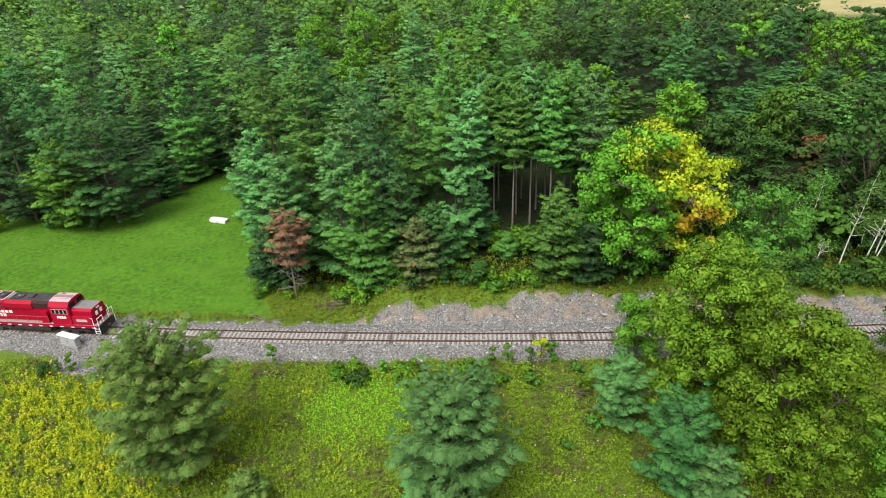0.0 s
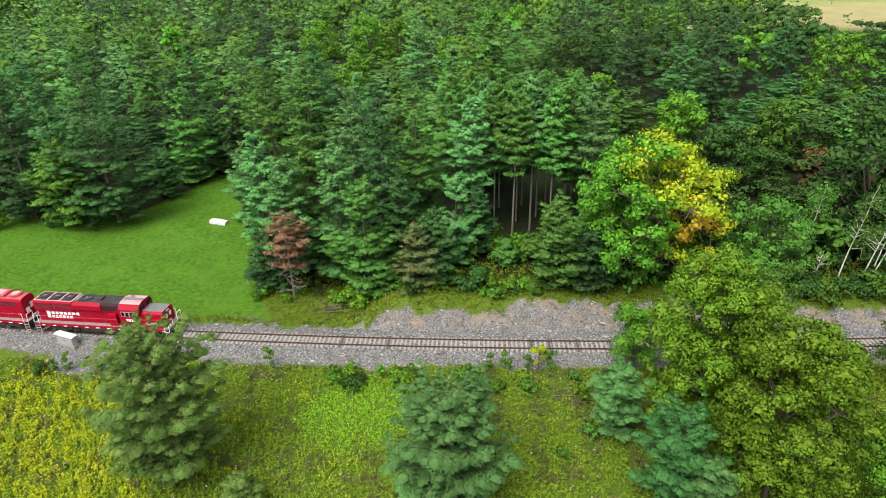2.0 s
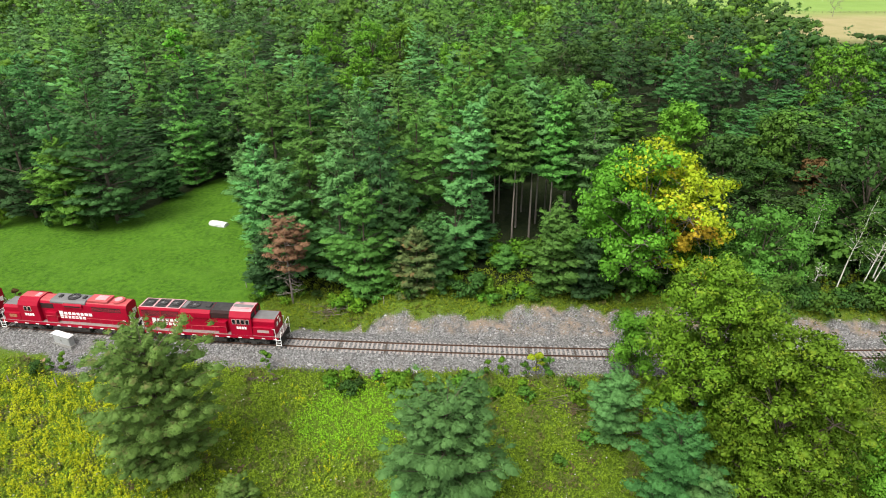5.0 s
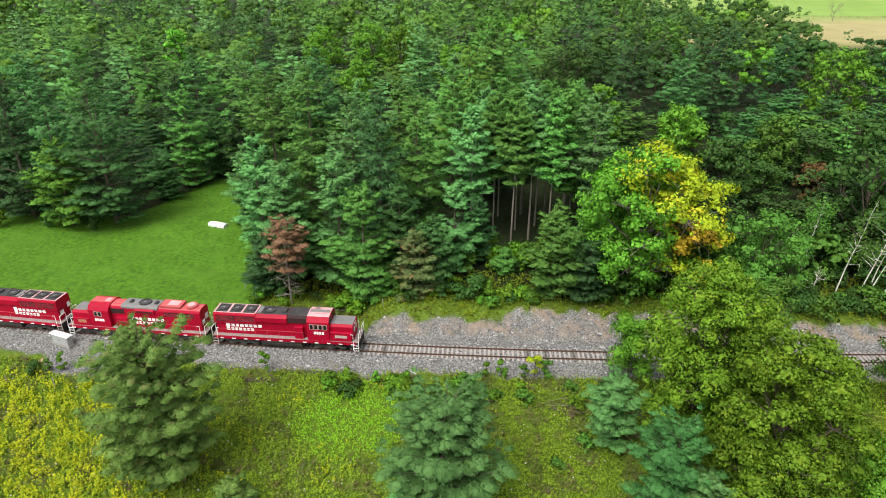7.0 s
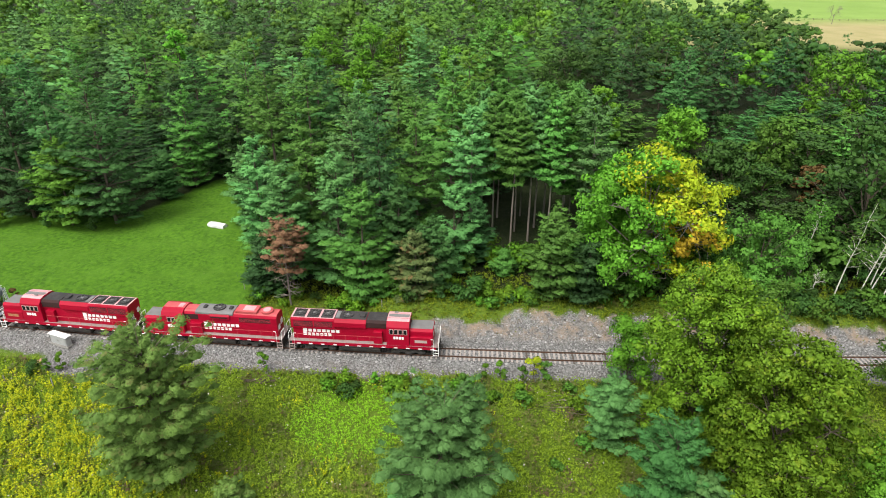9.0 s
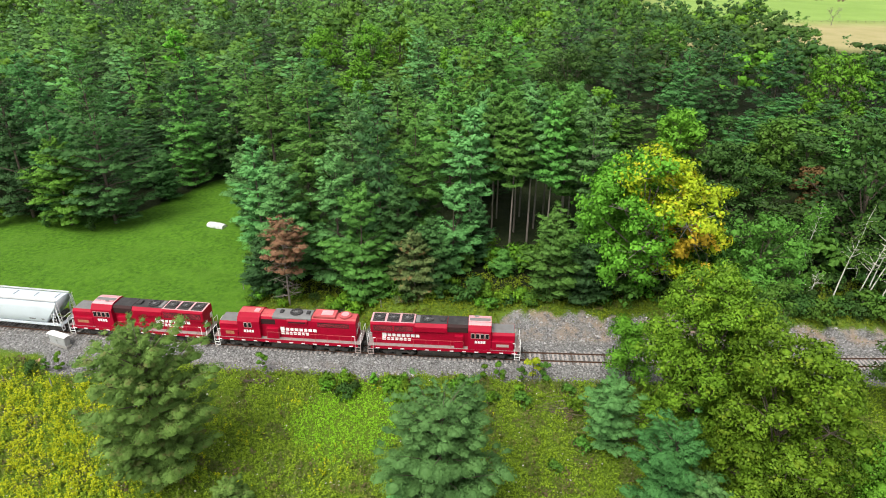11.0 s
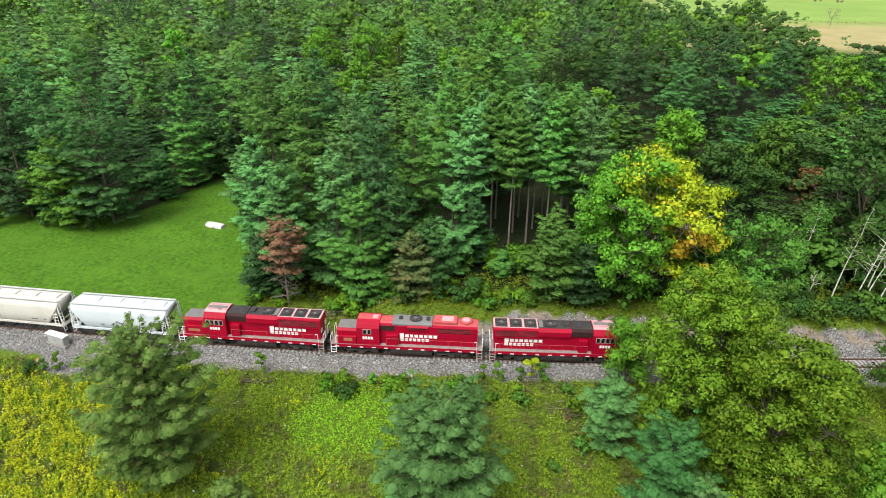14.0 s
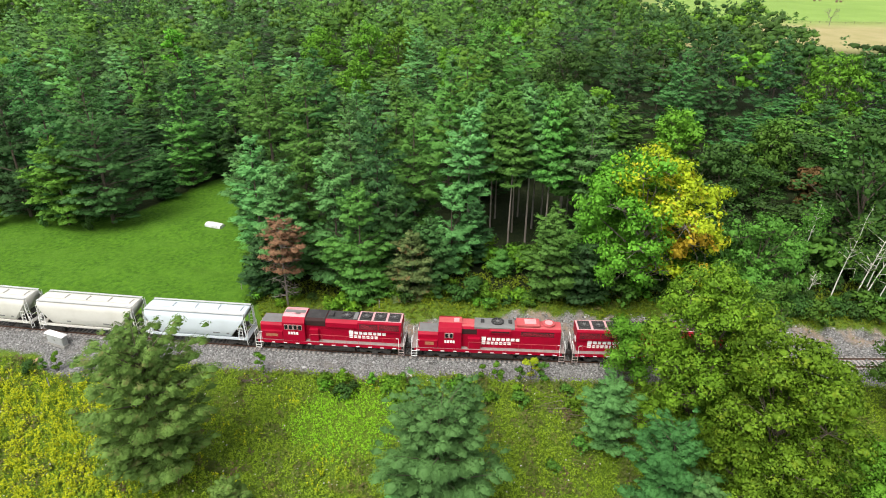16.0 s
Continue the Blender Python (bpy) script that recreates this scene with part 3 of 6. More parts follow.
def herbs(name, label, x, y, height, size, mat, seed, per=3, slim=0.4, upright=0.6, category="weeds"):
    """Weeds: bunches of leaves rising from the ground."""
    r = np.random.RandomState(seed)
    n = len(x)
    k = np.repeat(np.arange(n), per)
    hgt = (height * r.uniform(0.4, 1.2, n))[k] * r.uniform(0.25, 1.0, n * per)
    p = np.stack([x[k] + r.normal(size=n * per) * 0.5 * size, y[k] + r.normal(size=n * per) * 0.5 * size, ground_z(x, y)[k] + hgt], 1)
    nrm = r.normal(size=(n * per, 3)) * upright + np.array([0, 0, 0.9])
    v, f = tufts(p, nrm, size, r, slim)
    tagged(new(name, mesh_of(name, v, f, [mat])), label, category, kind="stuff")


def bright_patch(x, y):
    return step(1.15, 0.75, np.hypot((x + 9.3) / 6.2, (y - 50.6) / 5.0) + 0.2 * waves(x, y, 4, 21))


def gold_share(x, y):
    left = step(-24, -34, x + 0.35 * (y - 45)) * step(58.5, 55, y)
    some = 0.5 * step(0.1, 0.7, waves(x, y, 6, 31)) * step(0.0, 0.5, waves(x, y, 1.6, 35)) * step(57, 53, y) * step(6, -6, x)
    return np.maximum(left * (0.12 + 0.86 * step(-0.45, 0.4, waves(x, y, 2.6, 32))), some)


def meadow():
    r, x, y = scatter(68000, (-58, 32), (52, 60), 12)
    g = gravel_share(x, y)
    d = beside(x, y)
    ok = (d > 3.3) & (g < 0.35) & (np.abs(x) < 0.78 * y + 12)
    x, y = x[ok], y[ok]
    pick = r.rand(len(x))
    bright, gold, dry = bright_patch(x, y), gold_share(x, y), step(0.1, 0.6, 0.7 * waves(x, y, 7, 33) + 0.5 * waves(x, y, 2.5, 36) + 0.12 * step(2, 14, x))
    a = pick < bright
    herbs("bright_grass", "bright yellow-green reedy grass patch in the meadow", x[a], y[a], 0.75, 0.13, GRASS_BRIGHT, 41, 3, 0.3, 1.2, "grass")
    rest = ~a
    b = rest & (r.rand(len(x)) < gold)
    herbs("goldenrod", "yellow flowering goldenrod in the meadow", x[b], y[b], 0.95, 0.1, GOLDENROD, 42, 7, 0.5, 0.5, "wildflowers")
    c = rest & (r.rand(len(x)) < 0.92 * dry)
    herbs("dull_weeds", "dull olive and brown weeds in the meadow", x[c], y[c], 0.7, 0.14, WEED_DULL, 43, 3, 0.45, 0.7)
    e = rest & ~c
    herbs("green_weeds", "tall green weeds covering the meadow", x[e], y[e], 0.8, 0.13, WEED_GREEN, 44, 3, 0.45, 0.7)
    w = rest & (r.rand(len(x)) < 0.02)
    herbs("white_wildflowers", "small white wildflower heads among the weeds", x[w], y[w], 0.9, 0.09, WHITE_BLOOM, 45, 1, 0.8, 0.3, "wildflowers")
    # far side of the track: verge, bank plants and lawn tufts
    r, x, y = scatter(26000, (-80, 60), (62, 80), 13)
    d, g, lw = beside(x, y), gravel_share(x, y), lawn_share(x, y)
    ok = (d < -3.4) & (d > -16) & (g < 0.5) & (lw < 0.4)
    herbs("verge_weeds", "green weeds on the verge behind the track", x[ok], y[ok], 0.65, 0.14, WEED_GREEN, 46, 4, 0.45, 0.7)
    ok = (d < -3.5) & (g > 0.5) & (d > -9) & (r.rand(len(x)) < 0.05 + 0.3 * step(0.2, 0.9, waves(x, y, 5, 34)))
    herbs("bank_weeds", "sparse dry weeds on the gravel bank", x[ok], y[ok], 0.3, 0.13, WEED_DULL, 47, 2, 0.45, 0.7)
    r, x, y = scatter(14000, (-84, 64), (-22, 113), 14)
    ok = lawn_share(x, y) > 0.6
    herbs("lawn_grass", "short green mown grass of the clearing", x[ok], y[ok], 0.05, 0.09, GRASS_LAWN, 48, 2, 0.3, 0.35, "grass")


GRASS_LAWN = leaf_material("grass_lawn", (0.038, 0.12, 0.008), (0.10, 0.225, 0.017), patch=0.3)
meadow()


# ---- the trees that stand apart ----
def set_tree(name, kind, x, y, h, r, leaf, label, seed, count, size, **more):
    bark = more.pop("bark", BARK)
    make = pine_arrays if kind == "pine" else broad_arrays
    t = tree_of(name, make(h, r, count, size, seed, **more), bark, leaf, label)
    t.matrix_basis = stand(x, y)
    return t


set_tree("pine_tree", "pine", -25.5, 43.4, 15.0, 6.6, PINE_OLIVE, "full dark olive-green pine standing in the meadow", 1, 72000, 0.13, point=0.44, gaps=0.0, whorls=17, belly=0.25, puffs=17, puff=0.7, lift=0.38, plump=0.85)
set_tree("pine_tree", "pine", 0.0, 39.0, 12.3, 6.3, PINE_BLUE, "full blue-green pine standing in the meadow", 2, 60000, 0.13, point=0.42, gaps=0.0, whorls=15, belly=0.35, puffs=17, puff=0.74, lift=0.35, plump=0.85)
set_tree("pine_tree", "pine", 16.0, 47.6, 7.8, 3.1, PINE_BLUE, "young blue-green pine beside the leafy trees", 3, 22000, 0.115, point=0.42, gaps=0.0, belly=0.4, puffs=11, puff=0.8, lift=0.35, plump=0.85)
set_tree("broadleaf_tree", "broad", 27.2, 39.6, 19.8, 6.3, LEAF_OLIVE, "tall olive-green broad-leaved tree by the track", 4, 60000, 0.13, clumps=430, clump=0.135, base=0.03, lobes=28, low=-0.85)
set_tree("broadleaf_tree", "broad", 23.6, 47.6, 21.2, 6.2, LEAF_OLIVE, "tall green broad-leaved tree by the track", 5, 52000, 0.13, clumps=400, clump=0.135, base=0.03, lobes=28, low=-0.85)
set_tree("broadleaf_tree", "broad", 30.6, 53.2, 16.4, 4.6, LEAF_GREEN, "green broad-leaved tree between the track and taller ones", 13, 16000, 0.13, clumps=130, clump=0.17, base=0.03, lobes=20, low=-0.85)
set_tree("pine_tree", "pine", 19.0, 39.2, 9.6, 4.2, PINE_DEEP, "deep green pine under the broad-leaved trees", 6, 30000, 0.125, point=0.42, gaps=0.0, belly=0.4, puffs=13, puff=0.75, lift=0.35, plump=0.85)
set_tree("broadleaf_tree", "broad", 19.8, 56.0, 9.2, 3.1, LEAF_LIGHT, "small light-green broad-leaved tree by the track", 7, 8000, 0.12, clumps=60, clump=0.26, base=0.03, lobes=10)
set_tree("broadleaf_tree", "broad", 35.8, 36.5, 10.0, 4.6, LEAF_LIGHT, "bright green leafy tree in the meadow", 8, 11000, 0.13, clumps=60, clump=0.24, base=0.03, lobes=10)
set_tree("broadleaf_tree", "broad", 46.4, 51.5, 12.5, 3.6, LEAF_GREEN, "slim green broad-leaved tree by the track", 9, 9000, 0.13, clumps=60, clump=0.26, base=0.03, lobes=10)
set_tree("pine_tree", "pine", 21.2, 37.6, 6.0, 2.9, PINE_BLUE, "young blue-green pine among the trees", 10, 10000, 0.13, point=0.5, gaps=0.0)
set_tree("pine_tree", "pine", -18.2, 39.3, 3.6, 2.2, PINE_OLIVE, "stunted olive-green pine in the meadow", 11, 7000, 0.12, point=0.5)
set_tree("pine_tree", "pine", -2.6, 37.6, 4.8, 2.6, PINE_BLUE, "young blue-green pine in the meadow", 12, 7000, 0.125, point=0.5, gaps=0.0)

# front row of the wood, behind the track
ROW = (
    # kind, x, y, height, radius, leaf, label
    ("pine", -20.4, 72.2, 12.2, 3.6, PINE_RED, "dying pine with rust-red needles and bare lower limbs", dict(gaps=0.15, base=0.42, bark=BARK_GREY, point=0.5, whorls=7, stem=0.011, puffs=6)),
    ("pine", -24.0, 75.5, 8.0, 3.8, PINE_DARK, "low dark green pine at the edge of the lawn", {}),
    ("pine", -25.4, 80.5, 20.4, 4.4, PINE_BLUE, "blue-green pine at the edge of the wood", {}),
    ("pine", -21.1, 77.4, 18.0, 5.0, PINE_BLUE, "blue-green pine at the edge of the wood", {}),
    ("pine", -14.4, 77.8, 19.6, 5.2, PINE_BLUE, "blue-green pine at the edge of the wood", {}),
    ("pine", -18.6, 81.5, 20.6, 4.2, PINE_GREEN, "green pine at the edge of the wood", {}),
    ("pine", -10.6, 72.6, 16.2, 5.2, PINE_GREEN, "broad green pine at the edge of the wood", {}),
    ("pine", -3.8, 70.9, 9.2, 3.6, PINE_TIRED, "small pine with browning needles above the bank", {}),
    ("pine", 1.2, 77.5, 12.4, 4.4, PINE_BLUE, "blue-green spruce at the edge of the wood", {}),
    ("pine", -1.6, 72.4, 10.4, 3.5, PINE_DEEP, "green pine above the bank", {}),
    ("pine", -6.2, 76.5, 13.5, 4.0, PINE_DEEP, "deep green pine at the edge of the wood", {}),
    ("pine", 13.4, 70.5, 12.4, 4.6, PINE_GREEN, "green pine above the gravel bank", {}),
    ("pine", 18.0, 70.5, 9.0, 4.0, PINE_DARK, "dark green pine beside the maple", {}),
    ("broad", 39.1, 70.5, 12.0, 6.8, LEAF_GREEN, "round green broad-leaved tree behind the track", dict(clumps=160, clump=0.16, base=0.03, lobes=20, low=-0.8)),
    ("broad", 33.0, 74.0, 11.5, 5.0, LEAF_DARK, "dark green broad-leaved tree behind the track", dict(clumps=140, clump=0.17, base=0.03, lobes=18, low=-0.8)),
    ("pine", -55.9, 98.5, 26.0, 10.2, PINE_DEEP, "large wide deep green pine at the lawn", dict(gaps=0.06)),
    ("pine", -71.0, 100.5, 24.5, 7.6, PINE_DARK, "tall green pine at the lawn", {}),
    ("pine", -62.8, 97.5, 15.0, 6.2, PINE_LIME, "green pine with low boughs at the lawn", {}),
    ("pine", -48.9, 117.0, 19.0, 5.4, PINE_GREEN, "green pine at the back of the lawn", {}),
    ("pine", -40.2, 120.5, 15.0, 4.6, PINE_DARK, "dark green pine closing the back of the lawn", {}),
    ("pine", -51.5, 109.5, 9.5, 3.6, PINE_DEEP, "small deep green pine at the back of the lawn", {}),
    ("pine", -45.5, 123.0, 13.0, 4.2, PINE_DEEP, "deep green pine at the back of the lawn", {}),
    ("pine", -32.6, 98.0, 14.4, 4.3, PINE_BLUE, "blue-green pine beside the lawn", {}),
    ("pine", -27.8, 90.5, 15.0, 4.4, PINE_DARK, "dark green pine beside the lawn", {}),
    ("pine", -25.8, 84.0, 12.0, 4.0, PINE_GREEN, "green pine beside the lawn", {}),
    ("pine", -82.0, 102.0, 21.0, 6.0, PINE_DARK, "dark green pine at the lawn", {}),
    ("pine", -27.2, 97.0, 26.5, 6.4, PINE_GREEN, "tall green pine above the wood's edge", {}),
    ("pine", -14.2, 93.0, 23.4, 6.3, PINE_BLUE, "tall blue-green pine above the wood's edge", {}),
    ("pine", -4.3, 88.0, 22.0, 6.0, PINE_GREEN, "tall light green pine above the wood's edge", {}),
)
def bare_limbs(tree, h):
    """Leafless grey limbs and twigs on the lower stem."""
    rng = np.random.RandomState(17)
    n = 44
    z, a = rng.uniform(0.1, 0.62, n) * h, rng.uniform(0, 6.283, n)
    reach = rng.uniform(1.0, 2.7, n)
    root = np.stack([0 * z, 0 * z, z], 1)
    tip = root + np.stack([np.cos(a) * reach, np.sin(a) * reach, reach * rng.uniform(-0.25, 0.35, n)], 1)
    fork = root + (tip - root) * 0.55
    end = fork + (tip - root) * 0.35 + rng.normal(size=(n, 3)) * 0.35
    for k in range(n):
        v, f = joined([limbs(root[k], tip[k], 0.05, 0.015, 4), limbs(fork[k], end[k], 0.025, 0.01, 4)])
        part_mesh("bare_limb", mesh_of("bare_limb", v, f, [BARK_GREY]), tree, "bare grey limb")


for i, (kind, x, y, h, r, leaf, label, more) in enumerate(ROW):
    if kind == "pine" and r > 6:
        more = dict(puffs=15, puff=0.8, **more)
    count = int(min(10000, 2600 + 95 * r * h)) if kind == "pine" else 10500
    t = set_tree("pine_tree" if kind == "pine" else "broadleaf_tree", kind, x, y, h, r, leaf, label, 60 + i, 2600 if leaf is PINE_RED else count, 0.24 if kind == "pine" else 0.18, **more)
    if leaf is PINE_RED:
        bare_limbs(t, h)

for i, (x, y, h, r, leaf) in enumerate(((4.5, 80.5, 9.0, 3.0, PINE_DARK), (19.5, 79.0, 10.0, 3.2, PINE_GREEN), (22.5, 83.0, 12.0, 3.6, PINE_GREEN), (8.0, 76.5, 4.0, 1.8, PINE_GREEN))):
    set_tree("pine_tree", "pine", x, y, h, r, leaf, "young green pine before the bare-stemmed grove", 150 + i, 7000, 0.2)

# bare-stemmed grove
for i, (x, y, h, r) in enumerate(((3.6, 86, 21.0, 4.2), (7.2, 89, 21.5, 3.6), (9.6, 85, 21.6, 3.4), (12.4, 87, 23.2, 4.0), (15.0, 85, 22.0, 3.4), (17.4, 88, 22.6, 3.8), (20.6, 85, 22.8, 4.2), (10.8, 91, 22.0, 3.6), (14.0, 92, 22.4, 3.6), (5.6, 92, 21.8, 3.6), (18.6, 93, 22.5, 3.8), (8.4, 95, 22, 3.4), (12.2, 96, 22, 3.4), (16.2, 97, 22, 3.4), (4.2, 97, 22, 3.4), (20.4, 97, 22, 3.4))):
    set_tree("pine_tree", "pine", x, y, h, r, PINE_BLUE if i % 3 == 0 else PINE_GREEN, "tall pine with a bare stem below its crown", 110 + i, 4600, 0.33, base=0.34 if x < 6.5 or x > 17 else 0.46, bark=BARK_GREY, point=0.6, stem=0.0065)


def maple():
    """A broad maple turning yellow on one side."""
    t = new("maple_tree")
    (wv, wf), (lv, lf, ln) = broad_arrays(21.2, 9.4, 30000, 0.215, 201, base=0.06, clumps=360, clump=0.115, lobes=26, low=-0.75)
    part_mesh("trunk", mesh_of("trunk", wv, wf, [BARK_GREY]), t)
    leaf_n = len(lf[0]) * 4
    own = np.concatenate([np.arange(leaf_n) // 4, len(lf[0]) + np.arange(len(lv) - leaf_n) // 12])
    c = np.stack([np.bincount(own, lv[:, k]) for k in range(3)], 1) / np.bincount(own)[:, None]
    r = np.random.RandomState(7)
    v = (c[:, 0] + 0.12 * (c[:, 2] - 12) * 3) / 9.4 + 0.5 * waves(c[:, 0] + c[:, 1], c[:, 2], 7, 51) + r.normal(size=len(c)) * 0.12
    gold = np.exp(-(((c[:, 0] - 4.5) / 2.4) ** 2 + ((c[:, 2] - 10) / 2.4) ** 2)) * (c[:, 1] < 2) > 0.3
    for name, pick, mat, label in (("green_crown", (v < 0.05) & ~gold, LEAF_LIGHT, "light green leaves"), ("yellow_crown", (v >= 0.05) & ~gold, LEAF_YELLOW, "yellow-green leaves"), ("golden_bough", gold, LEAF_GOLD, "orange-gold leaves")):
        keep = pick[own]
        place = np.cumsum(keep) - 1
        faces = [place[f][keep[f[:, 0]]] for f in lf]
        part_mesh(name, mesh_of(name, lv[keep], faces, [mat], normals=ln[keep]), t, label)
    tagged(t, "large maple with green leaves turning bright yellow", "tree")
    t.matrix_basis = stand(24.6, 71.5)


maple()


def birch(x, y, h, lean_x, lean_y, seed, leafy):
    """A thin white-stemmed birch with bare limbs and a sparse top."""
    rng = np.random.RandomState(seed)
    t = new("birch_tree")
    u = np.linspace(0, 1, 9)
    axis = np.stack([lean_x * u ** 1.3, lean_y * u, h * u], 1) + rng.normal(size=(9, 3)) * 0.06 * u[:, None]
    rad = 0.08 * (1 - u) + 0.018
    wood = [limbs(axis[:-1], axis[1:], rad[:-1], rad[1:], 6)]
    n = 16
    k = rng.uniform(0.35, 0.97, n)
    root = np.stack([np.interp(k, u, axis[:, j]) for j in range(3)], 1)
    a = rng.uniform(0, 6.283, n)
    reach = rng.uniform(0.8, 2.4, n) * (1.25 - k)[:]
    tip = root + np.stack([np.cos(a) * reach, np.sin(a) * reach, reach * rng.uniform(0.2, 0.9, n)], 1)
    wood.append(limbs(root, tip, 0.045, 0.012, 4))
    tip2 = tip + rng.normal(size=tip.shape) * 0.6
    wood.append(limbs(tip, tip2, 0.014, 0.006, 3))
    v, f = joined(wood)
    part_mesh("trunk", mesh_of("trunk", v, f, [BARK_WHITE]), t)
    c = np.repeat(np.concatenate([tip, tip2]), leafy, 0)
    c = c + rng.normal(size=c.shape) * 0.4
    v, f = tufts(c, rng.normal(size=c.shape) + np.array([0, 0, 0.6]), 0.15, rng, 0.6)
    part_mesh("crown", mesh_of("crown", v, f, [LEAF_GREEN]), t)
    tagged(t, "thin white-barked birch with bare limbs and few leaves", "tree", "birches at the wood's edge")
    t.matrix_basis = stand(x, y)


for i, (x, y, h, lx, ly, leafy) in enumerate(((49.3, 70.0, 13.2, 2.6, 1.0, 14), (48.0, 76.0, 11.5, 1.0, 0.5, 40), (52.0, 69.6, 13.0, 3.2, 0.6, 8), (52.8, 69.3, 12.6, 3.8, 0.2, 8), (53.6, 70.4, 12.4, 3.0, 1.2, 10), (54.5, 69.0, 9.0, 2.4, 0.4, 8), (46.5, 70.5, 4.0, 0.6, 0.2, 4), (57.0, 70.5, 12.0, 2.5, 0.4, 12))):
    birch(x, y, h, lx, ly, 300 + i, leafy)


# ---- the wood ----
# trees that stand out in the wood by colour or size
WITHIN = (
    # kind, x, y, height, radius, leaf, label
    ("broad", 30.6, 122.6, 17, 4.1, LEAF_LIME, "bright lime-green leafy tree in the dark wood"),
    ("broad", 43.0, 114.8, 15, 5.7, LEAF_LIME, "light green leafy tree behind the maple"),
    ("broad", 45.6, 99.6, 13, 5.3, LEAF_DARK, "round dark green leafy tree in the wood"),
    ("broad", 89.6, 147.0, 20, 8.5, LEAF_LIGHT, "large light green broad-leaved tree above the birches"),
    ("broad", 57.3, 108.1, 14, 4.9, LEAF_GREEN, "green leafy tree in the wood"),
    ("broad", 61.3, 100.3, 8.5, 3.0, LEAF_RUST, "small tree with rusty-brown leaves in the wood"),
    ("broad", 21.8, 210.3, 21, 5.3, LEAF_LIME, "lime-green broad-leaved treetop in the far wood"),
    ("broad", -22.3, 161.9, 19, 5.2, LEAF_LIME, "bright green leafy tree among the pines"),
    ("broad", 1.7, 168.3, 19, 5.1, LEAF_LIME, "light green leafy tree among the pines"),
    ("broad", -38.7, 204.9, 21, 7.8, LEAF_LIGHT, "olive-green broad-leaved tree in the far wood"),
    ("broad", -23.4, 207.8, 22, 7.0, LEAF_LIGHT, "olive-green broad-leaved tree in the far wood"),
    ("broad", -14.3, 202.1, 22, 6.0, LEAF_LIGHT, "olive-green broad-leaved tree in the far wood"),
    ("broad", -84.8, 205.6, 21, 4.3, LEAF_LIME, "lime-green leafy tree in the far wood"),
    ("broad", 63.2, 193.8, 22, 8.5, LEAF_GREEN, "broad green leafy tree in the far wood"),
    ("broad", 30.6, 161.2, 20, 8.5, LEAF_DARK, "wide dark green broad-leaved tree in the wood"),
    ("broad", 15.1, 221.7, 21, 8.4, LEAF_GREEN, "green leafy tree in the far wood"),
    ("pine", 50.4, 231.7, 24, 8.5, PINE_DEEP, "tall deep green pine in the far wood"),
    ("pine", 43.3, 151.3, 24, 8.5, PINE_DARK, "tall dark pine with wide boughs in the wood"),
    ("pine", 62.1, 146.9, 24, 8.5, PINE_DARK, "tall dark pine with wide boughs in the wood"),
    ("pine", 51.6, 139.6, 20, 7.2, PINE_DEEP, "deep green pine in the wood"),
    ("pine", 78.2, 152.0, 22, 7.2, PINE_DARK, "dark green pine in the wood"),
    ("pine", -38.6, 124.2, 26, 7.4, PINE_GREEN, "tall wide green pine rising from the wood"),
    ("pine", -25.8, 118.0, 24, 6.6, PINE_GREEN, "light green pine rising from the wood"),
    ("pine", -29.2, 122.0, 19, 5.9, PINE_GREEN, "green pine with upswept boughs in the wood"),
    ("pine", -15.7, 113.2, 21, 5.5, PINE_BLUE, "blue-green pine in the wood"),
    ("pine", -9.1, 117.7, 20, 4.6, PINE_GREEN, "green pine in the wood"),
    ("pine", -64.6, 100.7, 24, 6.2, PINE_DEEP, "tall deep green pine near the lawn"),
    ("pine", -54.5, 128.1, 20, 6.1, PINE_DARK, "dark green pine behind the clearing"),
    ("pine", -85.4, 149.6, 23, 7.0, PINE_GREEN, "green pine in the wood"),
    ("pine", -73.1, 156.8, 24, 7.3, PINE_GREEN, "tall green pine in the wood"),
    ("pine", -6.6, 159.7, 23, 7.5, PINE_BLUE, "blue-green pine in the wood"),
    ("pine", -60.2, 153.5, 22, 5.9, PINE_DEEP, "deep green pine in the wood"),
)
for i, (kind, x, y, h, r, leaf, label) in enumerate(WITHIN):
    if kind == "pine":
        set_tree("pine_tree", kind, x, y, h, r, leaf, label, 700 + i, 4400, 0.31, whorls=14, puffs=8, mass=0.8, point=0.7)
    else:
        set_tree("broadleaf_tree", kind, x, y, h, r, leaf, label, 700 + i, 4500, 0.31, clumps=140, clump=0.17, lobes=18, base=0.02, low=-0.8)


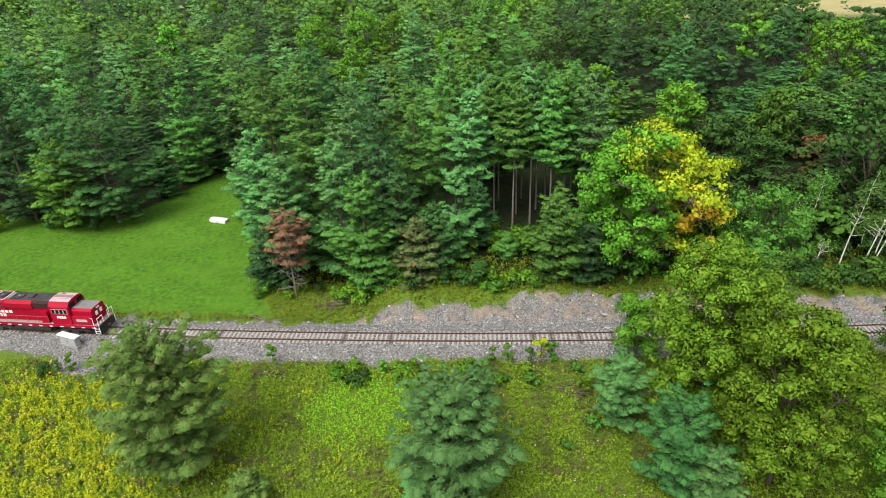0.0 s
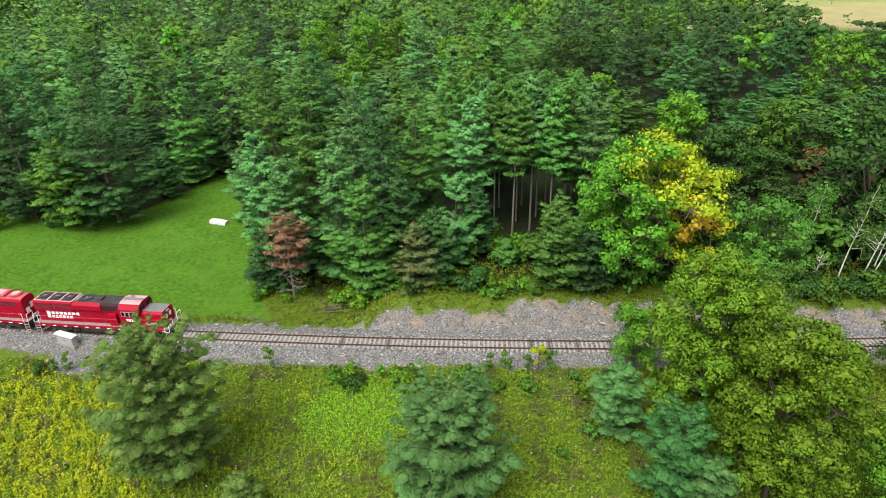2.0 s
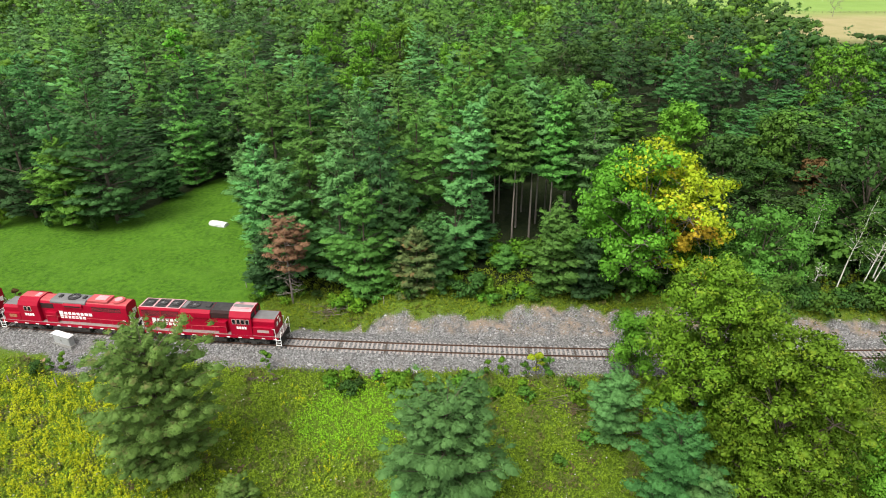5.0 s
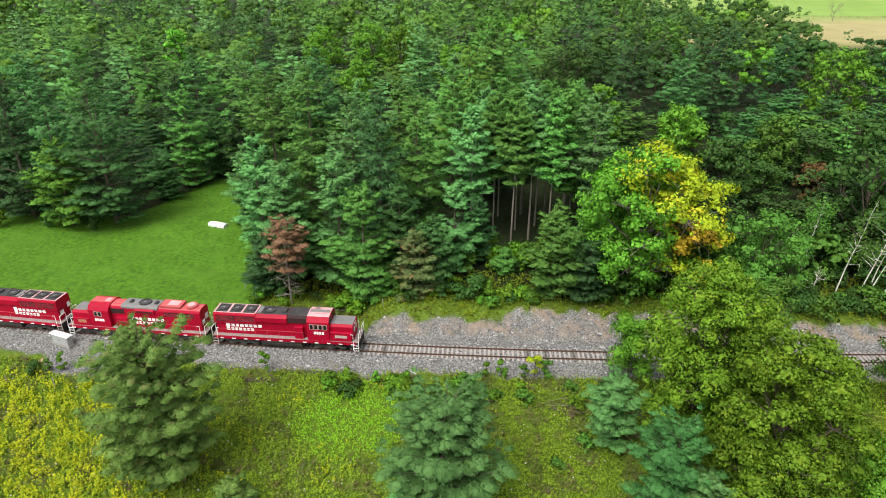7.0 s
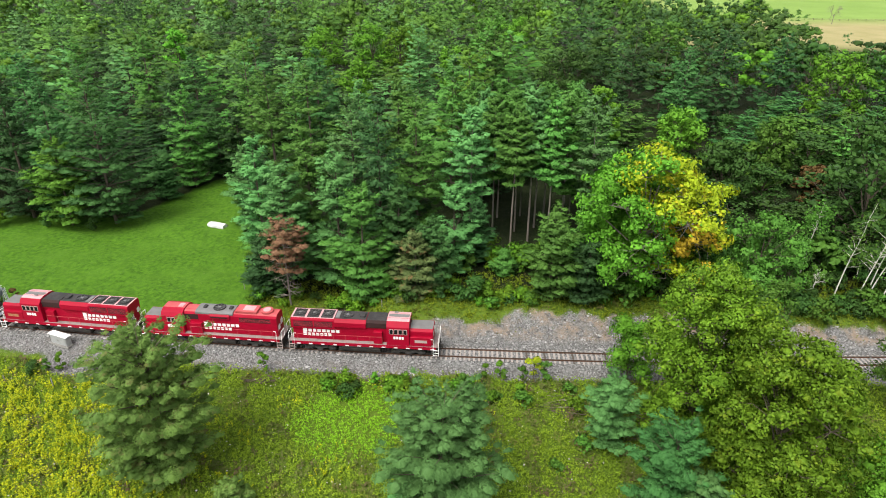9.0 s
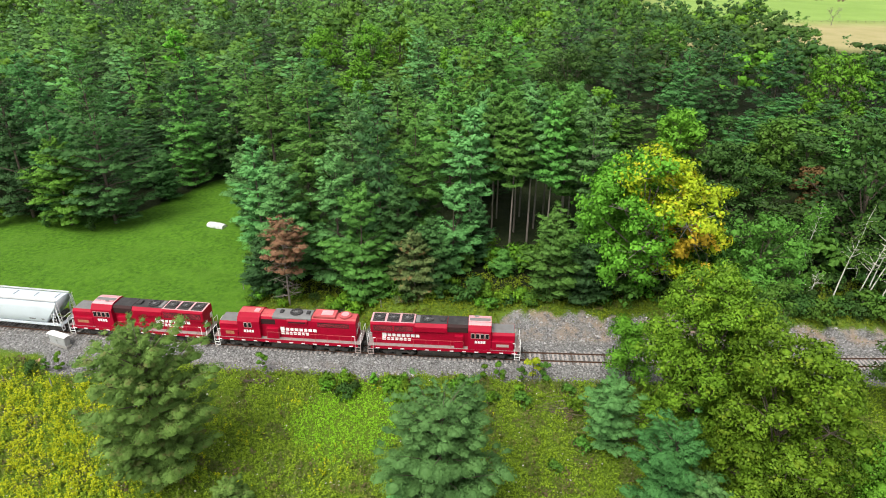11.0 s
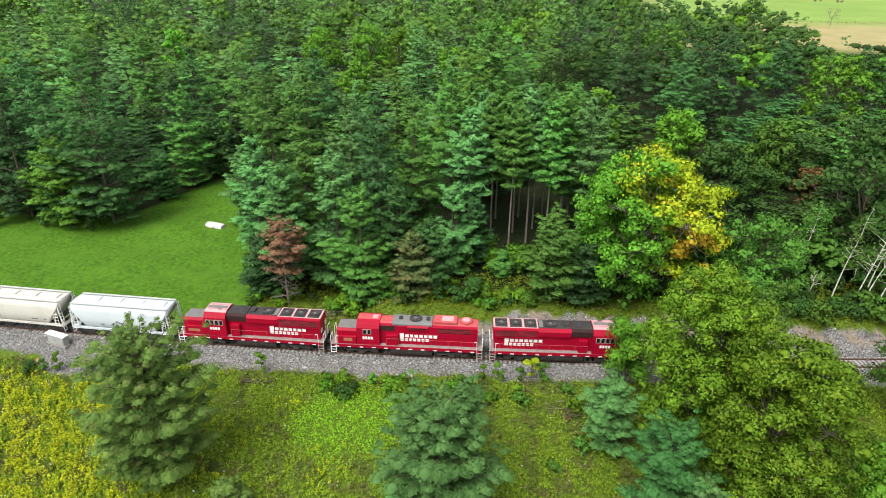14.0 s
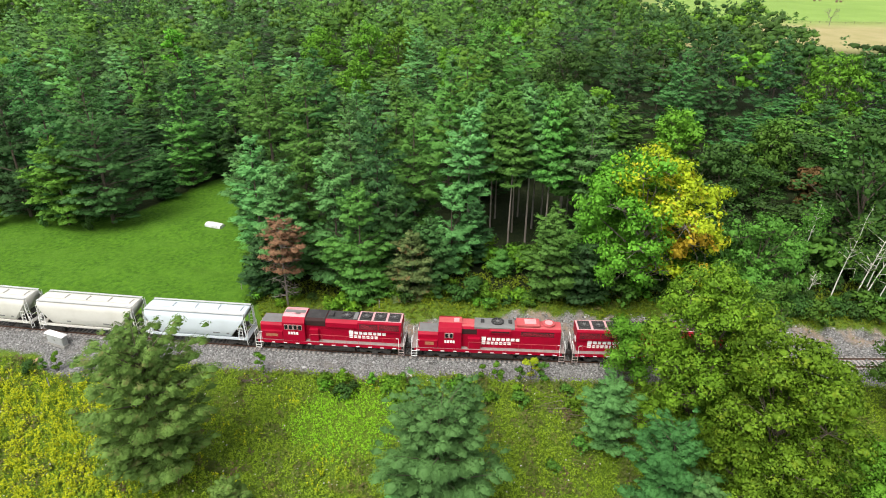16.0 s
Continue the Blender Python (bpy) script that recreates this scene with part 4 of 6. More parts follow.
def wood_templates():
    out = []
    for i, (kind, h, r, leaf, more) in enumerate((("pine", 22, 4.4, PINE_GREEN, dict(base=0.08, point=0.8)), ("pine", 22, 4.2, PINE_DARK, dict(base=0.1, point=0.78)), ("pine", 22, 4.5, PINE_BLUE, dict(base=0.08, point=0.76)), ("pine", 22, 4.3, PINE_LIME, dict(base=0.1, point=0.72)), ("pine", 22, 4.8, PINE_GREEN, dict(base=0.1, point=0.66)), ("pine", 22, 4.3, PINE_DEEP, dict(base=0.1, point=0.82)),
                                                  ("broad", 20, 5.2, LEAF_GREEN, {}), ("broad", 20, 5.0, LEAF_DARK, {}), ("broad", 20, 4.8, LEAF_LIGHT, {}), ("broad", 20, 5.4, LEAF_GREEN, {}))):
        make = pine_arrays if kind == "pine" else broad_arrays
        if kind == "pine":
            near = pine_arrays(h, r * 1.45, 3300, 0.35, 400 + i, whorls=13, sides=3, puffs=6, puff=1.15, stem=0.009, slim=0.3, mass=0.9, **more)
            more["base"] = 0.3
            far = pine_arrays(h, r * 1.5, 420, 0.5, 420 + i, whorls=6, sides=3, puffs=3, puff=1.75, slim=0.35, mass=1.3, **more)
        else:
            near = broad_arrays(h, r * 1.3, 2700, 0.31, 400 + i, clumps=95, clump=0.19, lobes=14, base=0.03, low=-0.8)
            far = broad_arrays(h, r * 1.3, 420, 0.42, 420 + i, base=0.25, clumps=34, clump=0.25, lobes=9, sides=3, shell=0.85)
        out.append((kind, h, leaf, near, far))
    return out


def quads(faces):
    """Triangles and quads as rows of four corners; a triangle repeats its first."""
    return np.concatenate([f if f.shape[1] == 4 else np.concatenate([f, f[:, :1]], 1) for f in (faces if isinstance(faces, list) else [faces])])


def wood():
    rng = np.random.RandomState(77)
    kinds = wood_templates()
    taken = [(o.matrix_basis.translation.x, o.matrix_basis.translation.y) for o in scene.objects if o.get("category") == "tree" and o.matrix_basis.translation.y > 65]
    taken = np.array(taken)
    marks = np.array([(x, y, r) for _, x, y, _, r, _, _ in WITHIN])
    spots = []
    for lo, hi, gap in ((74, 140, 10.4), (140, 220, 9.6), (220, 315, 10.0)):
        for row, y in enumerate(np.arange(lo, hi, gap * 0.87)):
            for col, x in enumerate(np.arange(-0.82 * y - 12, 0.82 * y + 12, gap)):
                px, py = x + rng.uniform(-0.3, 0.3) * gap, y + rng.uniform(-0.3, 0.3) * gap
                spots.append((px, py, rng.rand(), rng.rand(), rng.rand(), rng.rand(), (row + col) % 2))
    spots = np.array(spots)
    x, y = spots[:, 0], spots[:, 1]
    ratio = x / y
    keep = (lawn_share(x, y) < 0.02) & (lawn_share(x - 3, y - 3) < 0.5) & (lawn_share(x + 3.5, y) < 0.5) & (beside(x, y) < -14) & ~((np.abs(x + 45.5) < 5) & (y < 114))
    keep &= ~((x < -26) & (y < 97 + 6 * (x > -40)) & (x < -33))
    keep &= ~((x > 1) & (x < 23) & (y < 95))
    keep &= ~((ratio > 0.29) & (y > 285)) & ~((ratio > 0.46) & (y > 235)) & ~((ratio > 0.55) & (y > 190))
    keep &= np.sqrt(((x[:, None] - taken[None, :, 0]) ** 2 + (y[:, None] - taken[None, :, 1]) ** 2).min(1)) > 4.6
    keep &= (np.hypot(x[:, None] - marks[None, :, 0], y[:, None] - marks[None, :, 1]) > marks[None, :, 2] + 2.0).all(1)
    spots = spots[keep]
    spots = spots[np.argsort(spots[:, 1])]
    bases = {}
    far_sets = {}
    mid_sets = {}
    label = {"pine": "green pine in the dense wood", "broad": "green broad-leaved tree in the dense wood"}
    for n, (px, py, k1, k2, k3, k4, under) in enumerate(spots):
        shading = (np.abs(px / py - marks[:, 0] / marks[:, 1]) * py < marks[:, 2] + 3.5) & (py < marks[:, 1]) & (py > marks[:, 1] - 12 - 3.4 * marks[:, 2])
        leafy = 0.12 + 0.45 * step(0.12, 0.4, px / py) + 0.12 * step(150, 220, py)
        if k1 < leafy:
            i = 6 + int(k2 * 3.999)
            if i == 8 and k3 > 0.4:
                i = 6
            if px / py > 0.18 and i in (6, 9) and k4 < 0.7:
                i = 7
        else:
            i = int(k2 * 5.999)
            if i == 3 and (py > 140 or k4 < 0.4):
                i = 2 if k4 < 0.6 else 0
            if abs(px / py) < 0.22 and py > 110 and i in (1, 5) and k3 < 0.75:
                i = 0 if k4 < 0.5 else 4
            if px < -28 and py < 150 and i in (0, 4) and k4 < 0.6:
                i = 5
            if px / py > 0.18 and i in (0, 2, 3):
                i = 1 if k3 < 0.5 else 5
        kind, h, leaf, near, far = kinds[i]
        tall = 0.50 + 0.24 * k3 if under or shading.any() else (0.92 + 0.30 * k3) * (1 - 0.14 * step(120, 170, py))
        if px / py > 0.2 and py > 150:
            tall = 0.82 + 0.32 * k3 + 0.1 * step(200, 250, py)
            if px / py > 0.58:
                tall = min(tall, 0.92)
        if shading.any():
            tall *= 0.8
        if px / py < 0.27:
            tall += 0.45 * step(225, 290, py)
        if kind == "broad":
            tall *= 0.95
        wide = (0.72 if under else 1.0) + 0.3 * k4 - 0.2 * step(125, 180, py)
        m = Matrix.Translation((px, py, float(ground_z(px, py)) - 0.05)) @ Matrix.Rotation(k4 * 6.283 * 5, 4, "Z") @ Matrix.Diagonal((wide, wide, tall, 1))
        if n < 120:
            if i not in bases:
                bases[i] = tree_of("pine_tree" if kind == "pine" else "broadleaf_tree", near, BARK, leaf, label[kind], "trees of the wood")
                bases[i].matrix_basis = m
                bases[i].scale = (1, 1, 1)
                bases[i].matrix_basis = m
            else:
                t = copy_thing(bases[i], Matrix.Identity(4))
                t.matrix_basis = m
        else:
            a = np.array(m)
            turn = unit(far[1][2] @ np.linalg.inv(a[:3, :3]))
            for group, (v, f), mat, ln in (("bark", far[0], BARK, None), (leaf.name, (far[1][0], quads(far[1][1])), leaf, turn)):
                if group == "bark" and py > 170:
                    continue
                sets = far_sets if py > 170 else mid_sets
                # the last tone term paints haze: crowns lighten from y 140 to 230
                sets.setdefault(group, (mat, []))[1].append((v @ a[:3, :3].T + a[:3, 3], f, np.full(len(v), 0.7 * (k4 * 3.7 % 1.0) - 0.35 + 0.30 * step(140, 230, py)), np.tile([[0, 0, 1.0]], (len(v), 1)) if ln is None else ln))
    for name, text, sets in (("middle_wood", "dense green mixed wood of pine and broad-leaved trees", mid_sets), ("far_wood", "distant dense green mixed wood", far_sets)):
        parts, mats, index, tones_with_haze, soft = [], [], [], [], []
        for mat, arrays in sets.values():
            v, f = joined([r[:2] for r in arrays])
            tones_with_haze.append(np.concatenate([r[2] for r in arrays]))
            soft.append(np.concatenate([r[3] for r in arrays]))
            parts.append((v, f))
            index.append(np.full(len(f), len(mats)))
            mats.append(mat)
        v, f = joined(parts)
        index = np.concatenate(index)
        flat = f[:, 3] == f[:, 0]
        me = mesh_of(name, v, [f[~flat], f[flat][:, :3]], mats, np.concatenate([index[~flat], index[flat]]), normals=np.concatenate(soft))
        me.attributes.new("tone", "FLOAT", "POINT").data.foreach_set("value", np.concatenate(tones_with_haze).astype(np.float32))
        tagged(new(name, me), text, "woodland", kind="stuff")


wood()


def undergrowth():
    """Shrubs along the edge of the wood."""
    rng = np.random.RandomState(91)
    kinds = [tree_of("shrub", broad_arrays(3.2, 2.0, 470, 0.24, 500 + i, base=0.02, clumps=20, clump=0.38, lobes=6), BARK, leaf, label, "shrubs at the wood's edge", "shrub")
             for i, (leaf, label) in enumerate(((LEAF_GREEN, "low green shrub at the edge of the wood"), (LEAF_DARK, "low dark green shrub at the edge of the wood"), (LEAF_LIGHT, "low light-green shrub at the edge of the wood"), (LEAF_OLIVE, "low olive shrub at the edge of the wood")))]
    spots = []
    for x in np.arange(-7, 62, 2.3):
        back = 9.8 + (5.0 if 2 < x < 12 else 0) + rng.uniform(0, 4)
        spots.append((x + rng.uniform(-0.8, 0.8), TRACK_Y + back - 0.05 * x + 0.00076 * x * x, rng.uniform(0.7, 1.25)))
        if x > 30:
            spots.append((x + rng.uniform(-0.8, 0.8), TRACK_Y + back + 4 - 0.05 * x + 0.00076 * x * x, rng.uniform(1.0, 1.9)))
    for x in np.arange(37, 64, 1.9):
        for back in (6.6, 8.6):
            spots.append((x + rng.uniform(-0.9, 0.9), TRACK_Y + back + rng.uniform(-0.7, 0.7) - 0.05 * x + 0.00076 * x * x, rng.uniform(0.55, 1.0)))
    for k in range(30):
        x = rng.uniform(-26, 22)
        spots.append((x, TRACK_Y + rng.uniform(7.6, 10.5) - 0.05 * x + (2.0 if x < -15 else 0), rng.uniform(0.3, 0.7)))
    spots += [(5 + 1.7 * k, 82.5 + rng.uniform(-3, 1), rng.uniform(0.8, 1.3)) for k in range(10)]
    spots += [(-58, 95.5, 0.8), (-66, 96.5, 0.8), (-75, 97, 1.0), (-28, 86, 0.8), (-24.5, 79, 0.8), (3.6, 70.2, 1.0), (5.2, 71.0, 0.7)]
    for k in range(26):
        x = rng.uniform(-13, 17)
        spots.append((x, TRACK_Y - 5.4 - 0.05 * x - rng.uniform(0, 2.6), rng.uniform(0.35, 0.62)))
    spots += [(-30.5, 55.0, 0.5), (-33.0, 55.6, 0.4), (-46.0, 57.3, 0.5), (13.5, 47.0, 0.5), (10.5, 44.5, 0.4)]
    used = set()
    for n, (x, y, size) in enumerate(spots):
        k = int(rng.rand() * 4) if n > 3 else n
        if x > 36 and k in (2, 3):
            k = 1
        m = stand(x, y, rng.uniform(0, 6.28), size)
        if k in used:
            copy_thing(kinds[k], Matrix.Identity(4)).matrix_basis = m
        else:
            kinds[k].matrix_basis = m
            used.add(k)


undergrowth()


# ---- train ----
RED = plain("red_paint", (0.38, 0.001, 0.026), 0.5, worn=(0.24, 0.003, 0.014), scale=0.7, amount=0.6)
RED_ROOF = plain("faded_red_roof", (0.50, 0.11, 0.115), 0.6, worn=(0.38, 0.04, 0.05), scale=0.9, amount=0.6)
PINK_ROOF = plain("bleached_red_roof", (0.62, 0.38, 0.40), 0.6, worn=(0.47, 0.22, 0.23), scale=1.2, amount=0.6)
SOOT = plain("sooty_black_roof", (0.035, 0.034, 0.035), 0.75, worn=(0.09, 0.085, 0.085), scale=1.0, amount=0.7)
GREY_TOP = plain("grey_antiglare_paint", (0.20, 0.20, 0.20), 0.7, worn=(0.13, 0.12, 0.12), scale=1.5, amount=0.6)
DARK_GRILLE = plain("dark_grille", (0.05, 0.022, 0.022), 0.7, worn=(0.025, 0.016, 0.016), scale=2, amount=0.7)
BLACK = plain("black_underframe", (0.03, 0.028, 0.027), 0.7, worn=(0.085, 0.07, 0.06), scale=1.4, amount=0.7)
TRUCK_GREY = plain("dusty_truck_frame", (0.085, 0.08, 0.076), 0.75, worn=(0.04, 0.036, 0.033), scale=2.2, amount=0.8)
TAN = plain("dusty_walkway", (0.34, 0.28, 0.27), 0.85, worn=(0.20, 0.15, 0.14), scale=1.8, amount=0.8)
WHITE = plain("white_paint", (0.92, 0.92, 0.92), 0.5, worn=(0.75, 0.72, 0.71), scale=2, amount=0.4)
STEEL = plain("steel", (0.30, 0.29, 0.28), 0.4, 0.9, worn=(0.18, 0.15, 0.13), scale=2, amount=0.6)
WINDOW = plain("cab_glass", (0.012, 0.014, 0.016), 0.08, worn=(0.02, 0.02, 0.02))
TRIM = plain("pale_window_trim", (0.50, 0.40, 0.38), 0.5)
CREST = plain("faded_crest", (0.45, 0.22, 0.12), 0.5, worn=(0.30, 0.05, 0.04), scale=5, amount=0.8)
LAMP = plain("lamp_lens", (0.75, 0.74, 0.68), 0.15)
HOPPER_WHITE = plain("bluish_white_hopper_paint", (0.58, 0.64, 0.69), 0.45, worn=(0.47, 0.51, 0.54), scale=0.5, amount=0.5)
HOPPER_ROOF = plain("pale_grey_roof_walkway", (0.50, 0.51, 0.51), 0.6)
HOPPER_CREAM = plain("cream_white_hopper_paint", (0.60, 0.585, 0.545), 0.45, worn=(0.46, 0.44, 0.40), scale=0.5, amount=0.6)


def prism_bm(bm, profile, x0, x1, slot=0, top_slot=None):
    """A solid with the (y, z) outline, from x0 to x1."""
    a = [bm.verts.new((x0, y, z)) for y, z in profile]
    b = [bm.verts.new((x1, y, z)) for y, z in profile]
    bm.faces.new(a[::-1]).material_index = slot
    bm.faces.new(b).material_index = slot
    n = len(profile)
    for k in range(n):
        f = bm.faces.new((a[k], a[(k + 1) % n], b[(k + 1) % n], b[k]))
        f.material_index = slot
        if top_slot is not None and min(profile[k][1], profile[(k + 1) % n][1]) > max(z for _, z in profile) - 0.16:
            f.material_index = top_slot


def drum_bm(bm, x, y, z, r, h, axis="Z", n=16, slot=0):
    m = Matrix.Translation((x, y, z)) @ {"Z": Matrix.Identity(4), "Y": Matrix.Rotation(math.pi / 2, 4, "X"), "X": Matrix.Rotation(math.pi / 2, 4, "Y")}[axis]
    got = bmesh.ops.create_cone(bm, cap_ends=True, segments=n, radius1=r, radius2=r, depth=h, matrix=m)
    for v in got["verts"]:
        for f in v.link_faces:
            f.material_index = slot


def rods(name, pairs, r, mat, parent, label="", sides=5):
    a = np.array([p[0] for p in pairs], float)
    b = np.array([p[1] for p in pairs], float)
    v, f = limbs(a, b, r, r, sides)
    return part_mesh(name, mesh_of(name, v, f, [mat]), parent, label)


def box_part(name, x0, x1, y0, y1, z0, z1, mat, parent, label="", bevel=0.015):
    bm = bmesh.new()
    box_bm(bm, x0, x1, y0, y1, z0, z1)
    return part(name, bm, mat, parent, label, bevel)


WHEELS = []


def wheel_mesh(r):
    bm = bmesh.new()
    for y in (-0.75, 0.75):
        drum_bm(bm, 0, y, 0, r, 0.12, "Y", 20)
        drum_bm(bm, 0, y - math.copysign(0.06, y), 0, r + 0.03, 0.03, "Y", 20)
        drum_bm(bm, 0, y + math.copysign(0.07, y), 0, r * 0.35, 0.05, "Y", 10)
    drum_bm(bm, 0, 0, 0, 0.09, 1.5, "Y", 8)
    me = bpy.data.meshes.new("wheelset")
    bm.to_mesh(me)
    bm.free()
    me.materials.append(TRUCK_GREY)
    return me


def truck(parent, x, base, r, me, sense, heavy=True):
    bm = bmesh.new()
    for y in (-1.02, 1.02):
        h = base / 2
        prof = [(-h - 0.45, 0.62), (-h - 0.45, 0.42), (-h - 0.2, 0.34), (-h + 0.25, 0.34), (-h + 0.5, 0.5), (-0.45, 0.42), (0.45, 0.42), (h - 0.5, 0.5), (h - 0.25, 0.34), (h + 0.2, 0.34), (h + 0.45, 0.42), (h + 0.45, 0.62), (h, 0.86), (0.5, 0.74), (-0.5, 0.74), (-h, 0.86)]
        a = [bm.verts.new((px, y - 0.08, z)) for px, z in prof]
        b = [bm.verts.new((px, y + 0.08, z)) for px, z in prof]
        bm.faces.new(a), bm.faces.new(b[::-1])
        for k in range(len(prof)):
            bm.faces.new((a[k], b[k], b[(k + 1) % len(prof)], a[(k + 1) % len(prof)]))
        for px in (-h, h):
            box_bm(bm, px - 0.16, px + 0.16, y - 0.16, y + 0.16, 0.38, 0.66)
        if heavy:
            box_bm(bm, -0.34, 0.34, y - 0.15, y + 0.15, 0.2, 0.62)
            for px in (-h + 0.55, h - 0.55):
                drum_bm(bm, px, y + math.copysign(0.12, y), 0.78, 0.1, 0.3, "X", 8)
        else:
            for px in (-0.18, 0, 0.18):
                drum_bm(bm, px, y, 0.55, 0.075, 0.3, "Z", 8)
    box_bm(bm, -0.25, 0.25, -1.0, 1.0, 0.55, 0.85)
    t = part("truck", bm, TRUCK_GREY, parent, "dusty grey cast truck frame")
    t.location = (x, 0, 0)
    for px in (-base / 2, base / 2):
        w = part_mesh("wheelset", me, t)
        w.location = (px, 0, r)
        WHEELS.append((w, px, r, sense))
    return t


LOCO_WHEEL, HOPPER_WHEEL = wheel_mesh(0.50), wheel_mesh(0.45)


def bars_bm(bm, x0, z0, sizes, h, gap, y, out):
    """A row of plain upright blocks on a side wall."""
    x = x0
    for w, tall in sizes:
        lo, hi = sorted((y, y + out))
        box_bm(bm, x, x + w, lo, hi, z0, z0 + h * tall)
        x += w + gap
    return x


def lettering(parent, x0, y_wall, mirror=1):
    """Two rows of plain white blocks where the wall carries writing."""
    for s in (-1, 1):
        bm = bmesh.new()
        for z, w, n in ((2.56, 0.40, 8), (2.05, 0.34, 7)):
            sizes = [(w * 1.2, 1.3)] + [(w, 1.0), (w * 0.9, 1.0), (w * 1.05, 1.0)] * 2 + [(w, 1.0)] * (n - 7)
            total = sum(a for a, _ in sizes) + 0.12 * (n - 1)
            start = x0 if s < 0 else x0 + 4.6 - total
            bars_bm(bm, start, z, sizes if s < 0 else sizes[::-1], 0.37, 0.14, s * y_wall, s * 0.012)
        part("lettering", bm, WHITE, parent, "two rows of plain white blocks")


def fan(parent, x, y, z, r, mat=SOOT, guard=GREY_TOP):
    bm = bmesh.new()
    n = 20
    ring = []
    for rr, zz in ((r, 0), (r, 0.12), (r * 0.86, 0.12), (r * 0.86, 0.02)):
        ring.append([bm.verts.new((x + rr * math.cos(k * 6.2832 / n), y + rr * math.sin(k * 6.2832 / n), z + zz)) for k in range(n)])
    for a, b in zip(ring, ring[1:]):
        for k in range(n):
            bm.faces.new((a[k], a[(k + 1) % n], b[(k + 1) % n], b[k]))
    bm.faces.new(ring[-1])
    f = part("radiator_fan", bm, mat, parent, "round black roof fan")
    pairs = [((x, y, z + 0.1), (x + r * 0.9 * math.cos(k * 6.2832 / 8), y + r * 0.9 * math.sin(k * 6.2832 / 8), z + 0.11)) for k in range(8)]
    rods("fan_guard", pairs, 0.016, guard, f, sides=4)
    bm = bmesh.new()
    drum_bm(bm, x, y, z + 0.1, r * 0.24, 0.06, "Z", 10)
    part("fan_hub", bm, guard, f)


def window_row(parent, x0, x1, z0, z1, y, count):
    """Cab side windows in pale frames."""
    s = math.copysign(1, y)
    w = (x1 - x0) / count
    for k in range(count):
        a, b = x0 + k * w + 0.03, x0 + (k + 1) * w - 0.03
        bm = bmesh.new()
        lo, hi = sorted((y, y + s * 0.03))
        box_bm(bm, a, b, lo, hi, z0, z1)
        fr = part("window_frame", bm, TRIM, parent, "pale window frame", 0.01)
        bm = bmesh.new()
        lo, hi = sorted((y + s * 0.02, y + s * 0.037))
        box_bm(bm, a + 0.055, b - 0.055, lo, hi, z0 + 0.055, z1 - 0.055)
        part("pane", bm, WINDOW, fr, "dark glass pane")


